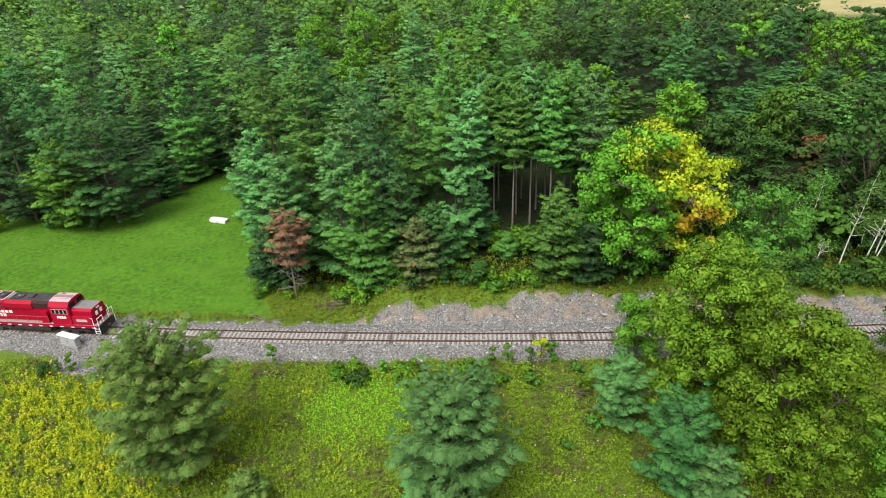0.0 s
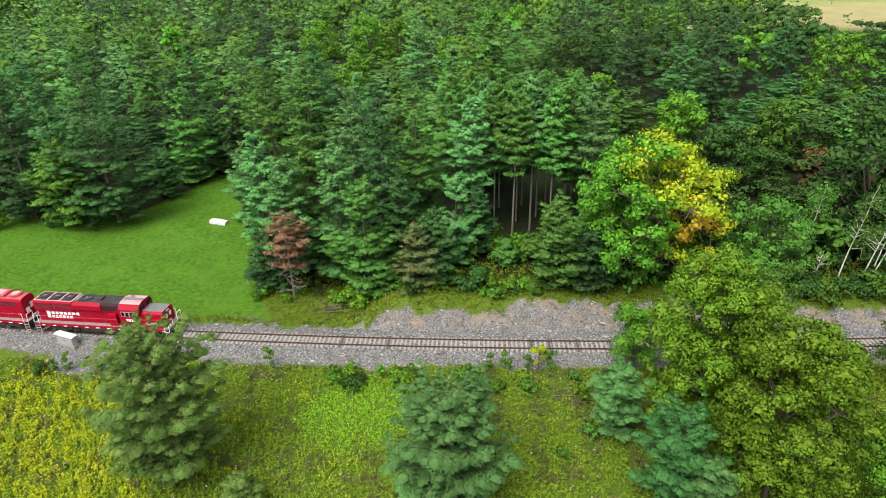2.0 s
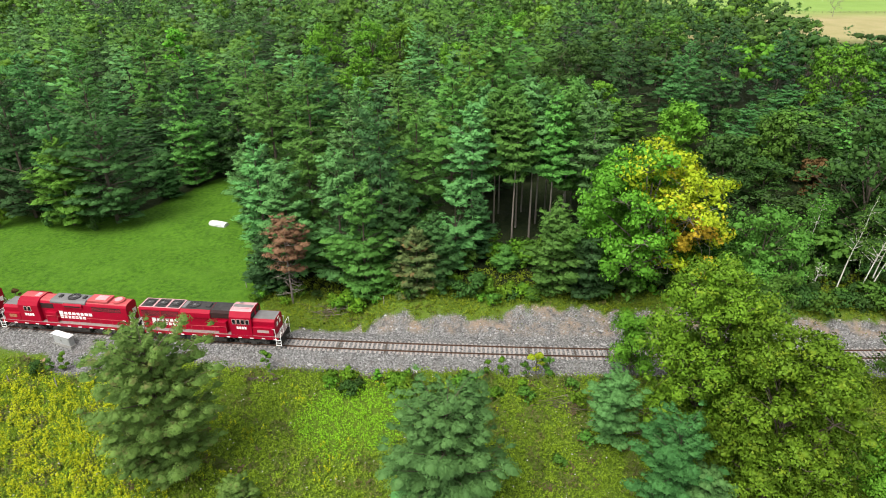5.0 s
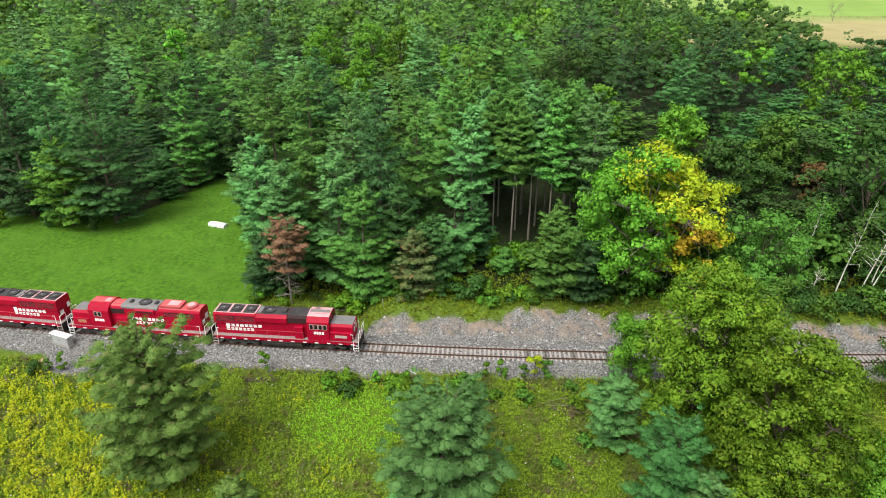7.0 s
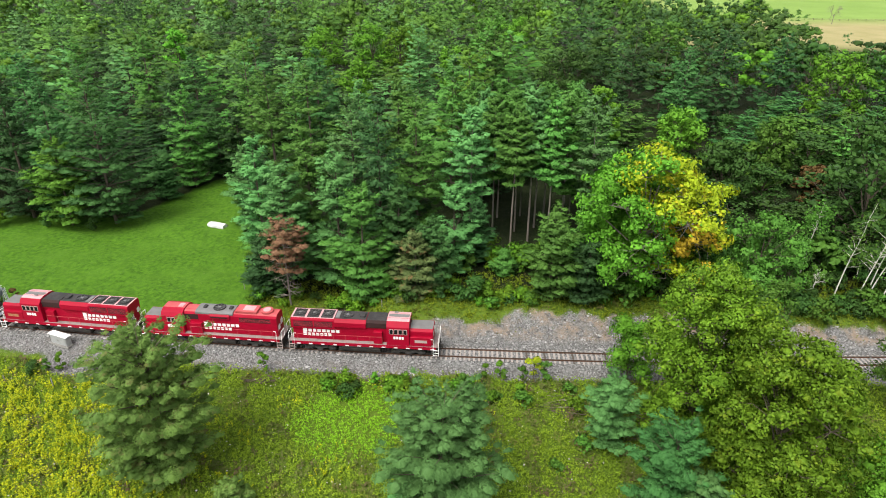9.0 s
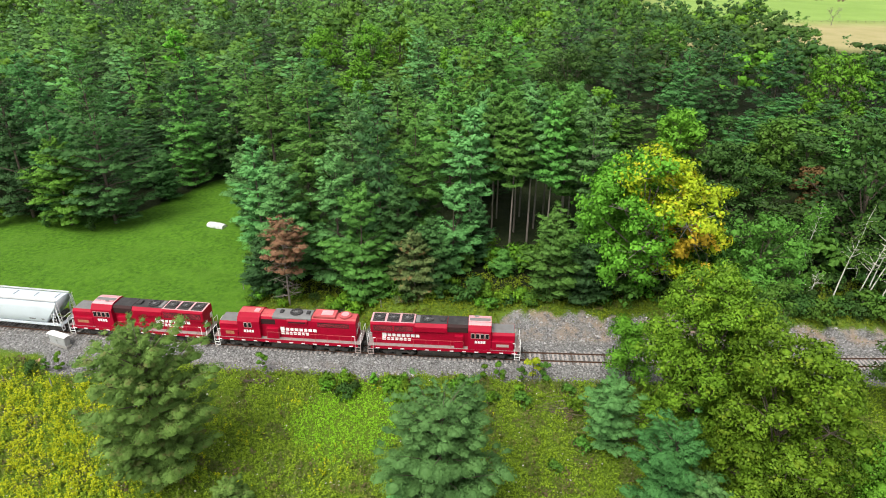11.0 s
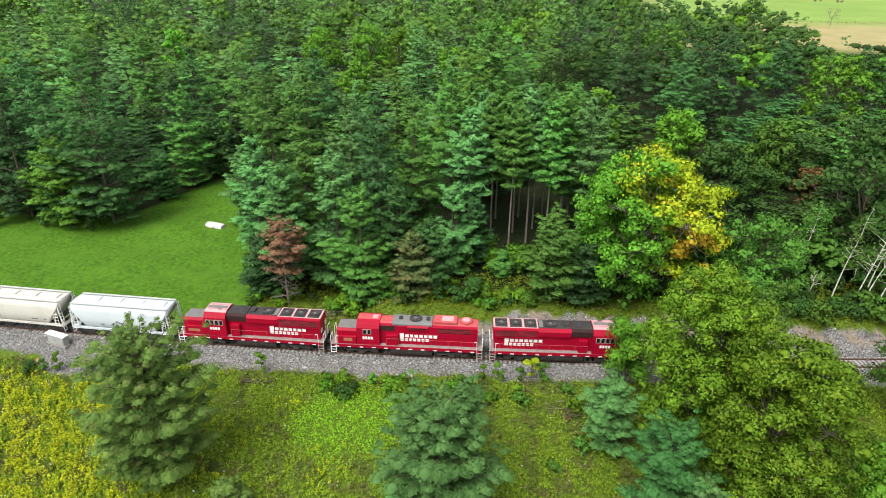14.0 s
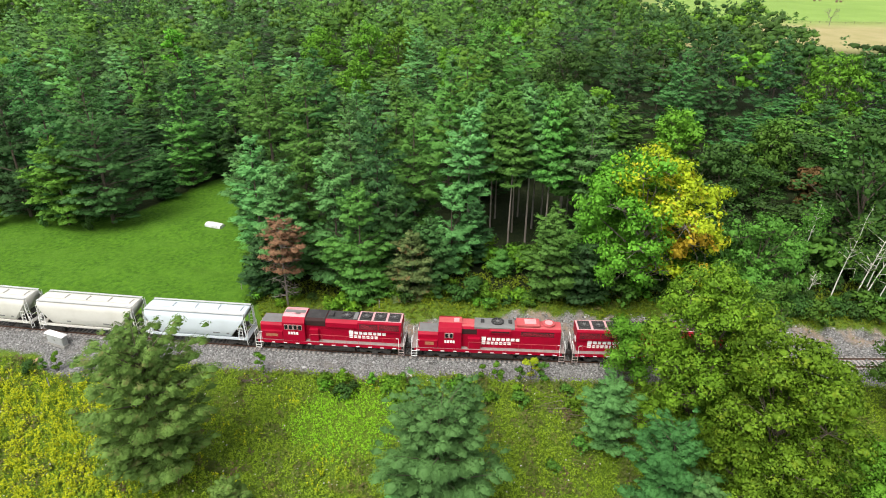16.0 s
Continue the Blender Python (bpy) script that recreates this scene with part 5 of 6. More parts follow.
def loco_running_gear(t, sense):
    box_part("underframe", -8.35, 8.35, -1.35, 1.35, 1.05, 1.36, BLACK, t, "black underframe")
    for s in (-1, 1):
        lo, hi = sorted((s * 1.5, s * 1.42))
        box_part("side_sill", -8.3, 8.3, lo, hi, 1.16, 1.56, RED, t, "red side sill")
        lo, hi = sorted((s * 0.9, s * 1.5))
        box_part("walkway", -8.3, 8.3, lo, hi, 1.56, 1.6, TAN, t, "dusty tan walkway")
        for k in range(12):
            x = -7.7 + k * 1.4
            lo, hi = sorted((s * 1.5, s * 1.512))
            box_part("reflective_mark", x, x + 0.42, lo, hi, 1.19, 1.31, WHITE, t, bevel=0)
        x_posts = [-7.6, -6.2, -4.8, -3.4, -2.0, -0.6, 0.8, 2.2]
        for x in x_posts:
            rods("stanchion", [((x, s * 1.47, 1.58), (x, s * 1.47, 2.55))], 0.02, RED_ROOF, t)
        rods("handrail", [((x_posts[0], s * 1.47, 2.55), (x_posts[-1], s * 1.47, 2.55))], 0.022, RED_ROOF, t)
    bm = bmesh.new()
    prism_bm(bm, [(-1.25, 0.95), (-1.35, 0.75), (-1.3, 0.42), (-1.0, 0.3), (1.0, 0.3), (1.3, 0.42), (1.35, 0.75), (1.25, 0.95)], -2.9, 1.9)
    part("fuel_tank", bm, BLACK, t, "black fuel tank")
    for s in (-1, 1):
        bm = bmesh.new()
        drum_bm(bm, -0.4, s * 1.25, 1.0, 0.16, 4.2, "X", 10)
        part("air_reservoir", bm, TRUCK_GREY, t, "grey air reservoir")
    for x in (-5.15, 5.15):
        truck(t, x, 2.74, 0.50, LOCO_WHEEL, sense)
    for e in (-1, 1):
        lo, hi = sorted((e * 8.3, e * 8.62))
        box_part("pilot", lo, hi, -1.45, 1.45, 0.35, 1.3, BLACK, t, "black pilot plate", 0.04)
        lo, hi = sorted((e * 7.95, e * 8.62))
        box_part("end_platform", lo, hi, -1.5, 1.5, 1.5, 1.58, TAN, t)
        bm = bmesh.new()
        lo, hi = sorted((e * 8.6, e * 9.0))
        box_bm(bm, lo, hi, -0.12, 0.12, 0.72, 1.0)
        lo, hi = sorted((e * 8.85, e * 9.02))
        box_bm(bm, lo, hi, -0.24, 0.2, 0.68, 1.04)
        part("coupler", bm, TRUCK_GREY, t, "rusty knuckle coupler", 0.02)
        for s in (-1, 1):
            pairs = [((e * 8.0, s * 1.52, 1.5), (e * 8.0, s * 1.52, 0.4)), ((e * 8.6, s * 1.52, 1.5), (e * 8.6, s * 1.52, 0.4))]
            for z in (0.45, 0.8, 1.15):
                pairs.append(((e * 8.0, s * 1.52, z), (e * 8.6, s * 1.52, z)))
            rods("step_ladder", pairs, 0.035, WHITE if e > 0 else TRIM, t, "pale side steps")
            rods("grab_iron", [((e * 8.0, s * 1.5, 1.55), (e * 8.0, s * 1.5, 2.6)), ((e * 8.0, s * 1.5, 2.6), (e * 7.7, s * 1.5, 2.6))], 0.032, WHITE, t, "white grab iron")
            rods("grab_iron", [((e * 8.6, s * 1.5, 1.55), (e * 8.6, s * 1.45, 2.55)), ((e * 8.6, s * 1.45, 2.55), (e * 8.6, s * 0.5, 2.55)), ((e * 8.6, s * 0.5, 2.55), (e * 8.6, s * 0.5, 1.55))], 0.032, WHITE, t, "white grab irons")
            rods("air_hose", [((e * 8.6, s * 0.55, 1.15), (e * 8.8, s * 0.6, 0.75)), ((e * 8.8, s * 0.6, 0.75), (e * 8.92, s * 0.5, 0.5))], 0.035, BLACK, t)


def roof_profile(half, low, eave, top, shoulder):
    return [(-half, low), (half, low), (half, eave), (half - shoulder, top), (-half + shoulder, top), (-half, eave)]


def modern_loco(sense):
    """Rebuilt four-axle road switcher: three roof fans, wide radiator, square cab."""
    t = new("diesel_locomotive")
    loco_running_gear(t, sense)
    bm = bmesh.new()
    prism_bm(bm, roof_profile(0.98, 1.6, 4.05, 4.3, 0.2), -8.15, 2.75)
    part("long_hood", bm, RED, t, "red long hood", 0.02)
    bm = bmesh.new()
    prism_bm(bm, roof_profile(1.16, 3.1, 4.2, 4.42, 0.14), -8.3, -3.3, 0, 1)
    part("radiator_housing", bm, [RED, PINK_ROOF], t, "red radiator housing with a bleached roof", 0.012)
    for k in range(3):
        x = -7.4 + k * 1.62
        box_part("fan_tray", x - 0.68, x + 0.68, -0.86, 0.86, 4.41, 4.45, SOOT, t, "black fan tray", 0)
        fan(t, x, 0, 4.45, 0.6)
    for s in (-1, 1):
        for x0, x1 in ((-8.0, -5.75), (-5.6, -3.5)):
            lo, hi = sorted((s * 1.155, s * 1.18))
            g = box_part("radiator_grille", x0, x1, lo, hi, 3.35, 4.05, DARK_GRILLE, t, "dark louvred grille", 0)
            rods("louvre", [((x0, s * 1.185, z), (x1, s * 1.185, z)) for z in (3.45, 3.57, 3.69, 3.81, 3.93)], 0.018, RED, g, sides=4)
    bm = bmesh.new()
    prism_bm(bm, roof_profile(1.22, 3.45, 4.05, 4.4, 0.32), -3.3, 0.35, 0, 1)
    part("brake_housing", bm, [RED, SOOT], t, "red housing with a sooty roof", 0.015)
    fan(t, -1.9, 0, 4.4, 0.68)
    box_part("exhaust_stack", -0.45, 0.15, -0.4, 0.4, 4.35, 4.62, SOOT, t, "sooty exhaust stack", 0.04)
    box_part("roof_hatch", -3.2, -2.75, -0.7, 0.7, 4.38, 4.46, GREY_TOP, t)
    bm = bmesh.new()
    prism_bm(bm, roof_profile(1.12, 3.5, 4.15, 4.42, 0.22), 0.4, 2.72, 0, 1)
    part("filter_housing", bm, [DARK_GRILLE, SOOT], t, "black air-filter housing", 0.015)
    for s in (-1, 1):
        for x in (-7.2, -6.2, -5.2, -4.2, -3.0, -1.9, -0.8, 0.3, 1.3):
            lo, hi = sorted((s * 0.978, s * 0.99))
            box_part("hood_door", x - 0.46, x + 0.46, lo, hi, 1.75, 3.05, RED, t, bevel=0.004)
        lo, hi = sorted((s * 0.9, s * 1.4))
        box_part("side_locker", 1.2, 2.2, lo, hi, 1.6, 3.15, RED, t, "red equipment locker", 0.02)
    lettering(t, -7.0, 0.99)
    # cab and nose
    bm = bmesh.new()
    prism_bm(bm, [(-1.5, 1.56), (1.5, 1.56), (1.5, 3.95), (1.05, 4.5), (0.5, 4.62), (-0.5, 4.62), (-1.05, 4.5), (-1.5, 3.95)], 2.72, 5.3, 0, 1)
    cab = part("cab", bm, [RED, PINK_ROOF], t, "red crew cab with a bleached roof", 0.02)
    for s in (-1, 1):
        window_row(cab, 3.0, 5.1, 3.05, 3.72, s * 1.5, 4)
        bm = bmesh.new()
        bars_bm(bm, 3.5, 2.42, [(0.24, 1)] * 4, 0.34, 0.07, s * 1.5, s * 0.012)
        part("number_block", bm, WHITE, cab, "plain white number blocks")
        bm = bmesh.new()
        box_bm(bm, 5.29, 5.32, min(s * 0.25, s * 1.2), max(s * 0.25, s * 1.2), 3.65, 4.25)
        part("windscreen", bm, WINDOW, cab, "dark windscreen")
    box_part("roof_strip", 2.85, 5.2, -0.25, 0.3, 4.62, 4.65, GREY_TOP, cab, "grey roof strip", 0)
    rods("horn", [((3.4, 0.5, 4.7), (3.9, 0.5, 4.72)), ((3.4, 0.62, 4.7), (3.8, 0.62, 4.78))], 0.05, STEEL, cab, "steel air horn", 6)
    bm = bmesh.new()
    prism_bm(bm, roof_profile(1.2, 1.6, 3.35, 3.6, 0.25), 5.3, 7.95, 0, 1)
    nose = part("short_hood", bm, [RED, GREY_TOP], t, "red short hood with a grey top", 0.04)
    for s in (-1, 1):
        lo, hi = sorted((s * 1.0, s * 1.48))
        box_part("battery_box", 5.35, 7.8, lo, hi, 1.6, 2.75, RED, t, "red battery box", 0.03)
        lo, hi = sorted((s * 1.478, s * 1.492))
        box_part("crest", 5.9, 7.3, lo, hi, 2.05, 2.4, CREST if sense < 0 else TRIM, t, "pale oblong panel", 0)
    bm = bmesh.new()
    for y, z in ((-0.16, 3.35), (0.16, 3.35)):
        drum_bm(bm, 7.98, y, z, 0.11, 0.08, "X", 10)
    part("headlight", bm, LAMP, nose, "twin headlight")
    for y in (-0.85, 0.85):
        bm = bmesh.new()
        drum_bm(bm, 8.5, y, 1.75, 0.12, 0.1, "X", 10)
        part("ditch_light", bm, LAMP, t, "ditch light")
    for lo, hi in ((-0.62, -0.2), (0.2, 0.62)):
        box_part("nose_emblem", 7.955, 7.975, lo, hi, 2.5, 3.0, WHITE, nose, "plain white nose emblem", 0)
    box_part("end_emblem", -8.335, -8.31, -0.9, -0.45, 2.75, 3.35, WHITE, t, "plain white end emblem", 0)
    box_part("end_emblem", -8.18, -8.155, 0.1, 0.7, 2.3, 2.8, WHITE, t, "plain white end emblem", 0)
    return t


def older_loco(sense):
    """Older rebuilt road switcher with a rounded red hood and a single middle fan."""
    t = new("diesel_locomotive")
    loco_running_gear(t, sense)
    bm = bmesh.new()
    prism_bm(bm, [(-1.0, 1.6), (1.0, 1.6), (1.0, 3.95), (0.85, 4.2), (0.5, 4.35), (-0.5, 4.35), (-0.85, 4.2), (-1.0, 3.95)], -8.05, 3.1, 0, 1)
    part("long_hood", bm, [RED, RED_ROOF], t, "red long hood with a faded roof", 0.02)
    bm = bmesh.new()
    prism_bm(bm, roof_profile(1.02, 4.05, 4.25, 4.44, 0.3), -2.9, 1.6)
    part("roof_panel", bm, GREY_TOP, t, "dusty grey roof panel", 0.02)
    bm = bmesh.new()
    prism_bm(bm, roof_profile(1.2, 3.6, 3.95, 4.22, 0.25), -2.5, -0.1, 0)
    part("brake_housing", bm, RED, t, "red brake blister", 0.02)
    for s in (-1, 1):
        lo, hi = sorted((s * 1.2, s * 1.215))
        box_part("brake_grille", -2.3, -0.3, lo, hi, 3.72, 3.9, DARK_GRILLE, t, "dark slotted grille", 0)
        lo, hi = sorted((s * 0.998, s * 1.025))
        g = box_part("radiator_grille", -7.3, -3.6, lo, hi, 3.3, 3.85, DARK_GRILLE, t, "dark radiator grille", 0)
        rods("louvre", [((-7.3, s * 1.03, z), (-3.6, s * 1.03, z)) for z in (3.4, 3.5, 3.6, 3.7)], 0.016, RED, g, sides=4)
        lo, hi = sorted((s * 0.998, s * 1.025))
        box_part("filter_grille", 1.3, 2.95, lo, hi, 3.3, 3.95, DARK_GRILLE, t, "dark filter grille", 0)
        lo, hi = sorted((s * 0.9, s * 1.4))
        box_part("side_locker", 0.9, 2.3, lo, hi, 1.6, 2.95, RED, t, "red equipment locker", 0.02)
        for x in (-7.2, -6.2, -5.2, -4.2, -3.2, -2.2, -1.2, -0.2, 0.6):
            lo, hi = sorted((s * 0.998, s * 1.01))
            box_part("hood_door", x - 0.46, x + 0.46, lo, hi, 1.75, 3.15, RED, t, bevel=0.004)
    fan(t, -1.0, 0, 4.44, 0.72)
    box_part("exhaust_stack", -2.6, -2.2, -0.3, 0.3, 4.4, 4.62, SOOT, t, "sooty exhaust stack", 0.04)
    box_part("exhaust_stack", 0.5, 0.9, -0.3, 0.3, 4.4, 4.6, SOOT, t, "sooty exhaust stack", 0.04)
    box_part("roof_box", -5.7, -3.1, -0.75, 0.75, 4.33, 4.62, RED_ROOF, t, "faded red roof box", 0.05)
    box_part("roof_hatch", -5.3, -4.0, -0.5, 0.5, 4.61, 4.65, PINK_ROOF, t, "bleached hatch", 0)
    bm = bmesh.new()
    drum_bm(bm, -6.7, 0, 4.42, 0.72, 0.24, "Z", 18)
    part("fan_housing", bm, RED_ROOF, t, "faded red round fan housing", 0.02)
    bm = bmesh.new()
    drum_bm(bm, -6.7, 0, 4.57, 0.45, 0.08, "Z", 16)
    part("fan_cap", bm, PINK_ROOF, t, "bleached fan cap")
    lettering(t, -4.0, 1.012)
    bm = bmesh.new()
    prism_bm(bm, [(-1.48, 1.56), (1.48, 1.56), (1.48, 3.75), (1.2, 4.2), (0.6, 4.48), (-0.6, 4.48), (-1.2, 4.2), (-1.48, 3.75)], 3.0, 5.6, 0, 1)
    cab = part("cab", bm, [RED, RED_ROOF], t, "red crew cab with a faded roof", 0.02)
    for s in (-1, 1):
        window_row(cab, 3.9, 4.9, 3.0, 3.65, s * 1.48, 2)
        bm = bmesh.new()
        bars_bm(bm, 3.75, 2.35, [(0.24, 1)] * 4, 0.34, 0.07, s * 1.48, s * 0.012)
        part("number_block", bm, WHITE, cab, "plain white number blocks")
        bm = bmesh.new()
        box_bm(bm, 5.59, 5.62, min(s * 0.25, s * 1.15), max(s * 0.25, s * 1.15), 3.5, 4.05)
        part("windscreen", bm, WINDOW, cab, "dark windscreen")
    box_part("roof_hatch", 3.3, 3.9, -0.4, 0.4, 4.47, 4.52, PINK_ROOF, cab)
    bm = bmesh.new()
    prism_bm(bm, roof_profile(1.2, 1.6, 3.15, 3.4, 0.25), 5.6, 7.9, 0, 1)
    nose = part("short_hood", bm, [RED, GREY_TOP], t, "red short hood with a grey top", 0.04)
    for s in (-1, 1):
        lo, hi = sorted((s * 1.0, s * 1.48))
        box_part("battery_box", 5.65, 7.8, lo, hi, 1.6, 2.6, RED, t, "red battery box", 0.03)
        lo, hi = sorted((s * 1.478, s * 1.492))
        box_part("crest", 6.1, 7.1, lo, hi, 2.0, 2.4, CREST, t, "faded gold crest panel", 0)
    bm = bmesh.new()
    for y in (-0.16, 0.16):
        drum_bm(bm, 7.94, y, 3.1, 0.11, 0.08, "X", 10)
    part("headlight", bm, LAMP, nose, "twin headlight")
    box_part("end_emblem", -8.075, -8.05, -0.75, -0.1, 2.6, 3.3, WHITE, t, "plain white end emblem", 0)
    box_part("end_emblem", -8.075, -8.05, 0.1, 0.7, 2.3, 2.9, WHITE, t, "plain white end emblem", 0)
    return t


def hopper(paint, label):
    """Two-bay covered hopper: smooth round-shouldered sides, sloped ends in open frames."""
    t = new("covered_hopper_wagon")
    bm = bmesh.new()
    outline = [(-1.42, 1.55), (-1.55, 1.75), (-1.58, 2.6), (-1.56, 3.6), (-1.44, 4.02), (-1.2, 4.28), (-0.75, 4.42), (0, 4.47), (0.75, 4.42), (1.2, 4.28), (1.44, 4.02), (1.56, 3.6), (1.58, 2.6), (1.55, 1.75), (1.42, 1.55)]
    rings = []
    for x_low, x_top in ((-4.25, -5.95), (-4.15, -5.85), (4.15, 5.85), (4.25, 5.95)):
        ring = []
        for y, z in outline:
            u = min(1.0, max(0.0, (z - 1.6) / 2.2))
            ring.append(bm.verts.new((x_low + (x_top - x_low) * u, y, z)))
        rings.append(ring)
    n = len(outline)
    for a, b in zip(rings, rings[1:]):
        for k in range(n):
            bm.faces.new((a[k], a[(k + 1) % n], b[(k + 1) % n], b[k]))
    bm.faces.new(rings[0]), bm.faces.new(rings[-1][::-1])
    body = part("body", bm, paint, t, smooth=True)
    for s in (-1, 1):
        lo, hi = sorted((s * 1.36, s * 1.56))
        box_part("side_sill", -6.15, 6.15, lo, hi, 1.22, 1.5, paint, t, bevel=0.02)
        lo, hi = sorted((s * 0.5, s * 0.56))
        box_part("hatch_coaming", -5.4, 5.4, lo, hi, 4.4, 4.54, paint, body, bevel=0.01)
        lo, hi = sorted((s * 1.02, s * 1.32))
        box_part("running_board", -5.95, 5.95, lo, hi, 4.43, 4.46, HOPPER_ROOF, body, "pale grey roof walkway", 0)
        bm = bmesh.new()
        for x, w in ((-2.4, 0.5), (2.2, 0.8), (3.8, 0.35)):
            lo, hi = sorted((s * 1.575, s * 1.59))
            box_bm(bm, x, x + w, lo, hi, 2.0, 2.14)
        part("stencil", bm, GREY_TOP, body, "plain grey stencil bars")
    for k in range(4):
        x = -4.1 + k * 2.73
        box_part("roof_hatch", x - 1.25, x + 1.25, -0.5, 0.5, 4.45, 4.58, paint, body, bevel=0.04)
    box_part("centre_sill", -6.4, 6.4, -0.3, 0.3, 0.85, 1.3, BLACK, t, "dark centre sill")
    for x in (-1.75, 1.75):
        bm = bmesh.new()
        top = [(x - 1.7, -1.3, 1.6), (x + 1.7, -1.3, 1.6), (x + 1.7, 1.3, 1.6), (x - 1.7, 1.3, 1.6)]
        low = [(x - 0.45, -0.5, 0.5), (x + 0.45, -0.5, 0.5), (x + 0.45, 0.5, 0.5), (x - 0.45, 0.5, 0.5)]
        a, b = [bm.verts.new(p) for p in top], [bm.verts.new(p) for p in low]
        for k in range(4):
            bm.faces.new((a[k], a[(k + 1) % 4], b[(k + 1) % 4], b[k]))
        bm.faces.new(b)
        part("hopper_bay", bm, TRUCK_GREY, t, "dusty discharge bay")
    for e in (-1, 1):
        lo, hi = sorted((e * 5.7, e * 6.25))
        box_part("end_platform", lo, hi, -1.5, 1.5, 1.22, 1.32, paint, t)
        for s in (-1, 1):
            rods("corner_post", [((e * 6.1, s * 1.48, 1.3), (e * 5.85, s * 1.4, 3.95))], 0.07, paint, t)
            rods("diagonal_brace", [((e * 5.1, s * 1.48, 1.4), (e * 5.6, s * 1.42, 3.4))], 0.06, paint, t)
            pairs = [((e * 6.15, s * 1.1, 0.55), (e * 5.98, s * 1.1, 4.3)), ((e * 6.15, s * 1.5, 0.55), (e * 5.98, s * 1.5, 4.2))]
            for k in range(8):
                z = 0.65 + k * 0.45
                x = e * (6.15 - 0.17 * (z - 0.55) / 3.7)
                pairs.append(((x, s * 1.1, z), (x, s * 1.5, z)))
            rods("end_ladder", pairs, 0.028, WHITE, t, "white end ladder")
            pairs = [((e * 5.25, s * 1.6, 1.25), (e * 5.25, s * 1.6, 3.0)), ((e * 5.75, s * 1.6, 1.25), (e * 5.75, s * 1.6, 3.0))]
            for k in range(5):
                z = 1.3 + k * 0.4
                pairs.append(((e * 5.25, s * 1.6, z), (e * 5.75, s * 1.6, z)))
            rods("side_ladder", pairs, 0.026, WHITE, t, "white side ladder")
        rods("end_rail", [((e * 6.2, -1.45, 2.2), (e * 6.2, 1.45, 2.2)), ((e * 6.2, -1.45, 1.3), (e * 6.2, -1.45, 2.2)), ((e * 6.2, 1.45, 1.3), (e * 6.2, 1.45, 2.2))], 0.03, WHITE, t)
        bm = bmesh.new()
        drum_bm(bm, e * 5.2, 0.6, 1.9, 0.3, 0.9, "Y", 12)
        part("air_tank", bm, TRUCK_GREY, t, "grey air tank")
        bm = bmesh.new()
        lo, hi = sorted((e * 6.3, e * 6.7))
        box_bm(bm, lo, hi, -0.12, 0.12, 0.72, 1.0)
        part("coupler", bm, TRUCK_GREY, t, "rusty knuckle coupler", 0.02)
        truck(t, e * 4.75, 1.73, 0.45, HOPPER_WHEEL, 1, heavy=False)
    return tagged(t, label, "freight wagon", "covered hopper wagons")


LOCO, WAGON = 18.03, 13.45
TRAIN = []
for make, facing, label in ((modern_loco, 1, "red diesel locomotive with a bleached pink cab roof, leading the train"), (older_loco, -1, "older red diesel locomotive with a rounded roof, second in the train"), (modern_loco, -1, "red diesel locomotive with sooty roof, coupled before white wagons")):
    TRAIN.append((tagged(make(facing), label, "locomotive", "locomotives of the train"), LOCO * (len(TRAIN) + 0.5), facing))
for k, (paint, label) in enumerate(((HOPPER_WHITE, "bluish-white covered hopper wagon behind the locomotives"), (HOPPER_CREAM, "cream-white covered hopper wagon"), (HOPPER_CREAM, "dusty cream-white covered hopper wagon"))):
    TRAIN.append((hopper(paint, label), 3 * LOCO + WAGON * (k + 0.5), 1))


# ---- small things beside the track, on the lawn and in the far field ----
GALVANISED = plain("weathered_cabinet_metal", (0.42, 0.43, 0.42), 0.5, 0.1, worn=(0.30, 0.30, 0.29), scale=2, amount=0.6)
POST_GREY = plain("grey_post", (0.34, 0.33, 0.31), 0.8, worn=(0.2, 0.19, 0.17), scale=4, amount=0.7)
TARP = plain("white_sheet", (0.80, 0.80, 0.80), 0.5, worn=(0.62, 0.62, 0.62), scale=2, amount=0.5, relief=0.05, fine=3)
STRAW = plain("hay", (0.22, 0.17, 0.10), 0.9, worn=(0.13, 0.10, 0.06), scale=2, amount=0.8)
CARD = plain("tan_board", (0.45, 0.30, 0.20), 0.8, worn=(0.33, 0.2, 0.12))


def relay_cabinet():
    t = new("relay_cabinet")
    box_part("plinth", -1.15, 1.15, -0.65, 0.65, -0.35, 0.1, POST_GREY, t, "grey concrete plinth", 0.03)
    box_part("body", -1.05, 1.05, -0.55, 0.55, 0.1, 1.75, GALVANISED, t, bevel=0.02)
    for x0, x1 in ((-0.98, -0.02), (0.02, 0.98)):
        d = box_part("door", x0, x1, -0.59, -0.55, 0.18, 1.66, GALVANISED, t, bevel=0.01)
        box_part("handle", (x1 if x0 < -0.5 else x0) - 0.05, (x1 if x0 < -0.5 else x0) + 0.03, -0.63, -0.585, 0.8, 1.0, STEEL, d, bevel=0)
    bm = bmesh.new()
    prism_bm(bm, [(-0.68, 1.75), (0.68, 1.75), (0.68, 1.8), (0, 1.92), (-0.68, 1.8)], -1.2, 1.2)
    part("roof", bm, WHITE, t, "white pitched roof")
    tagged(t, "grey metal relay cabinet with a white roof beside the track", "cabinet")
    x, y, z, a = on_track(-45.4, 2.6)
    t.matrix_basis = Matrix.Translation((x, y, float(ground_z(x, y)) + 0.12)) @ Matrix.Rotation(a - 0.25, 4, "Z") @ Matrix.Diagonal((1.2, 0.62, 0.74, 1))


relay_cabinet()


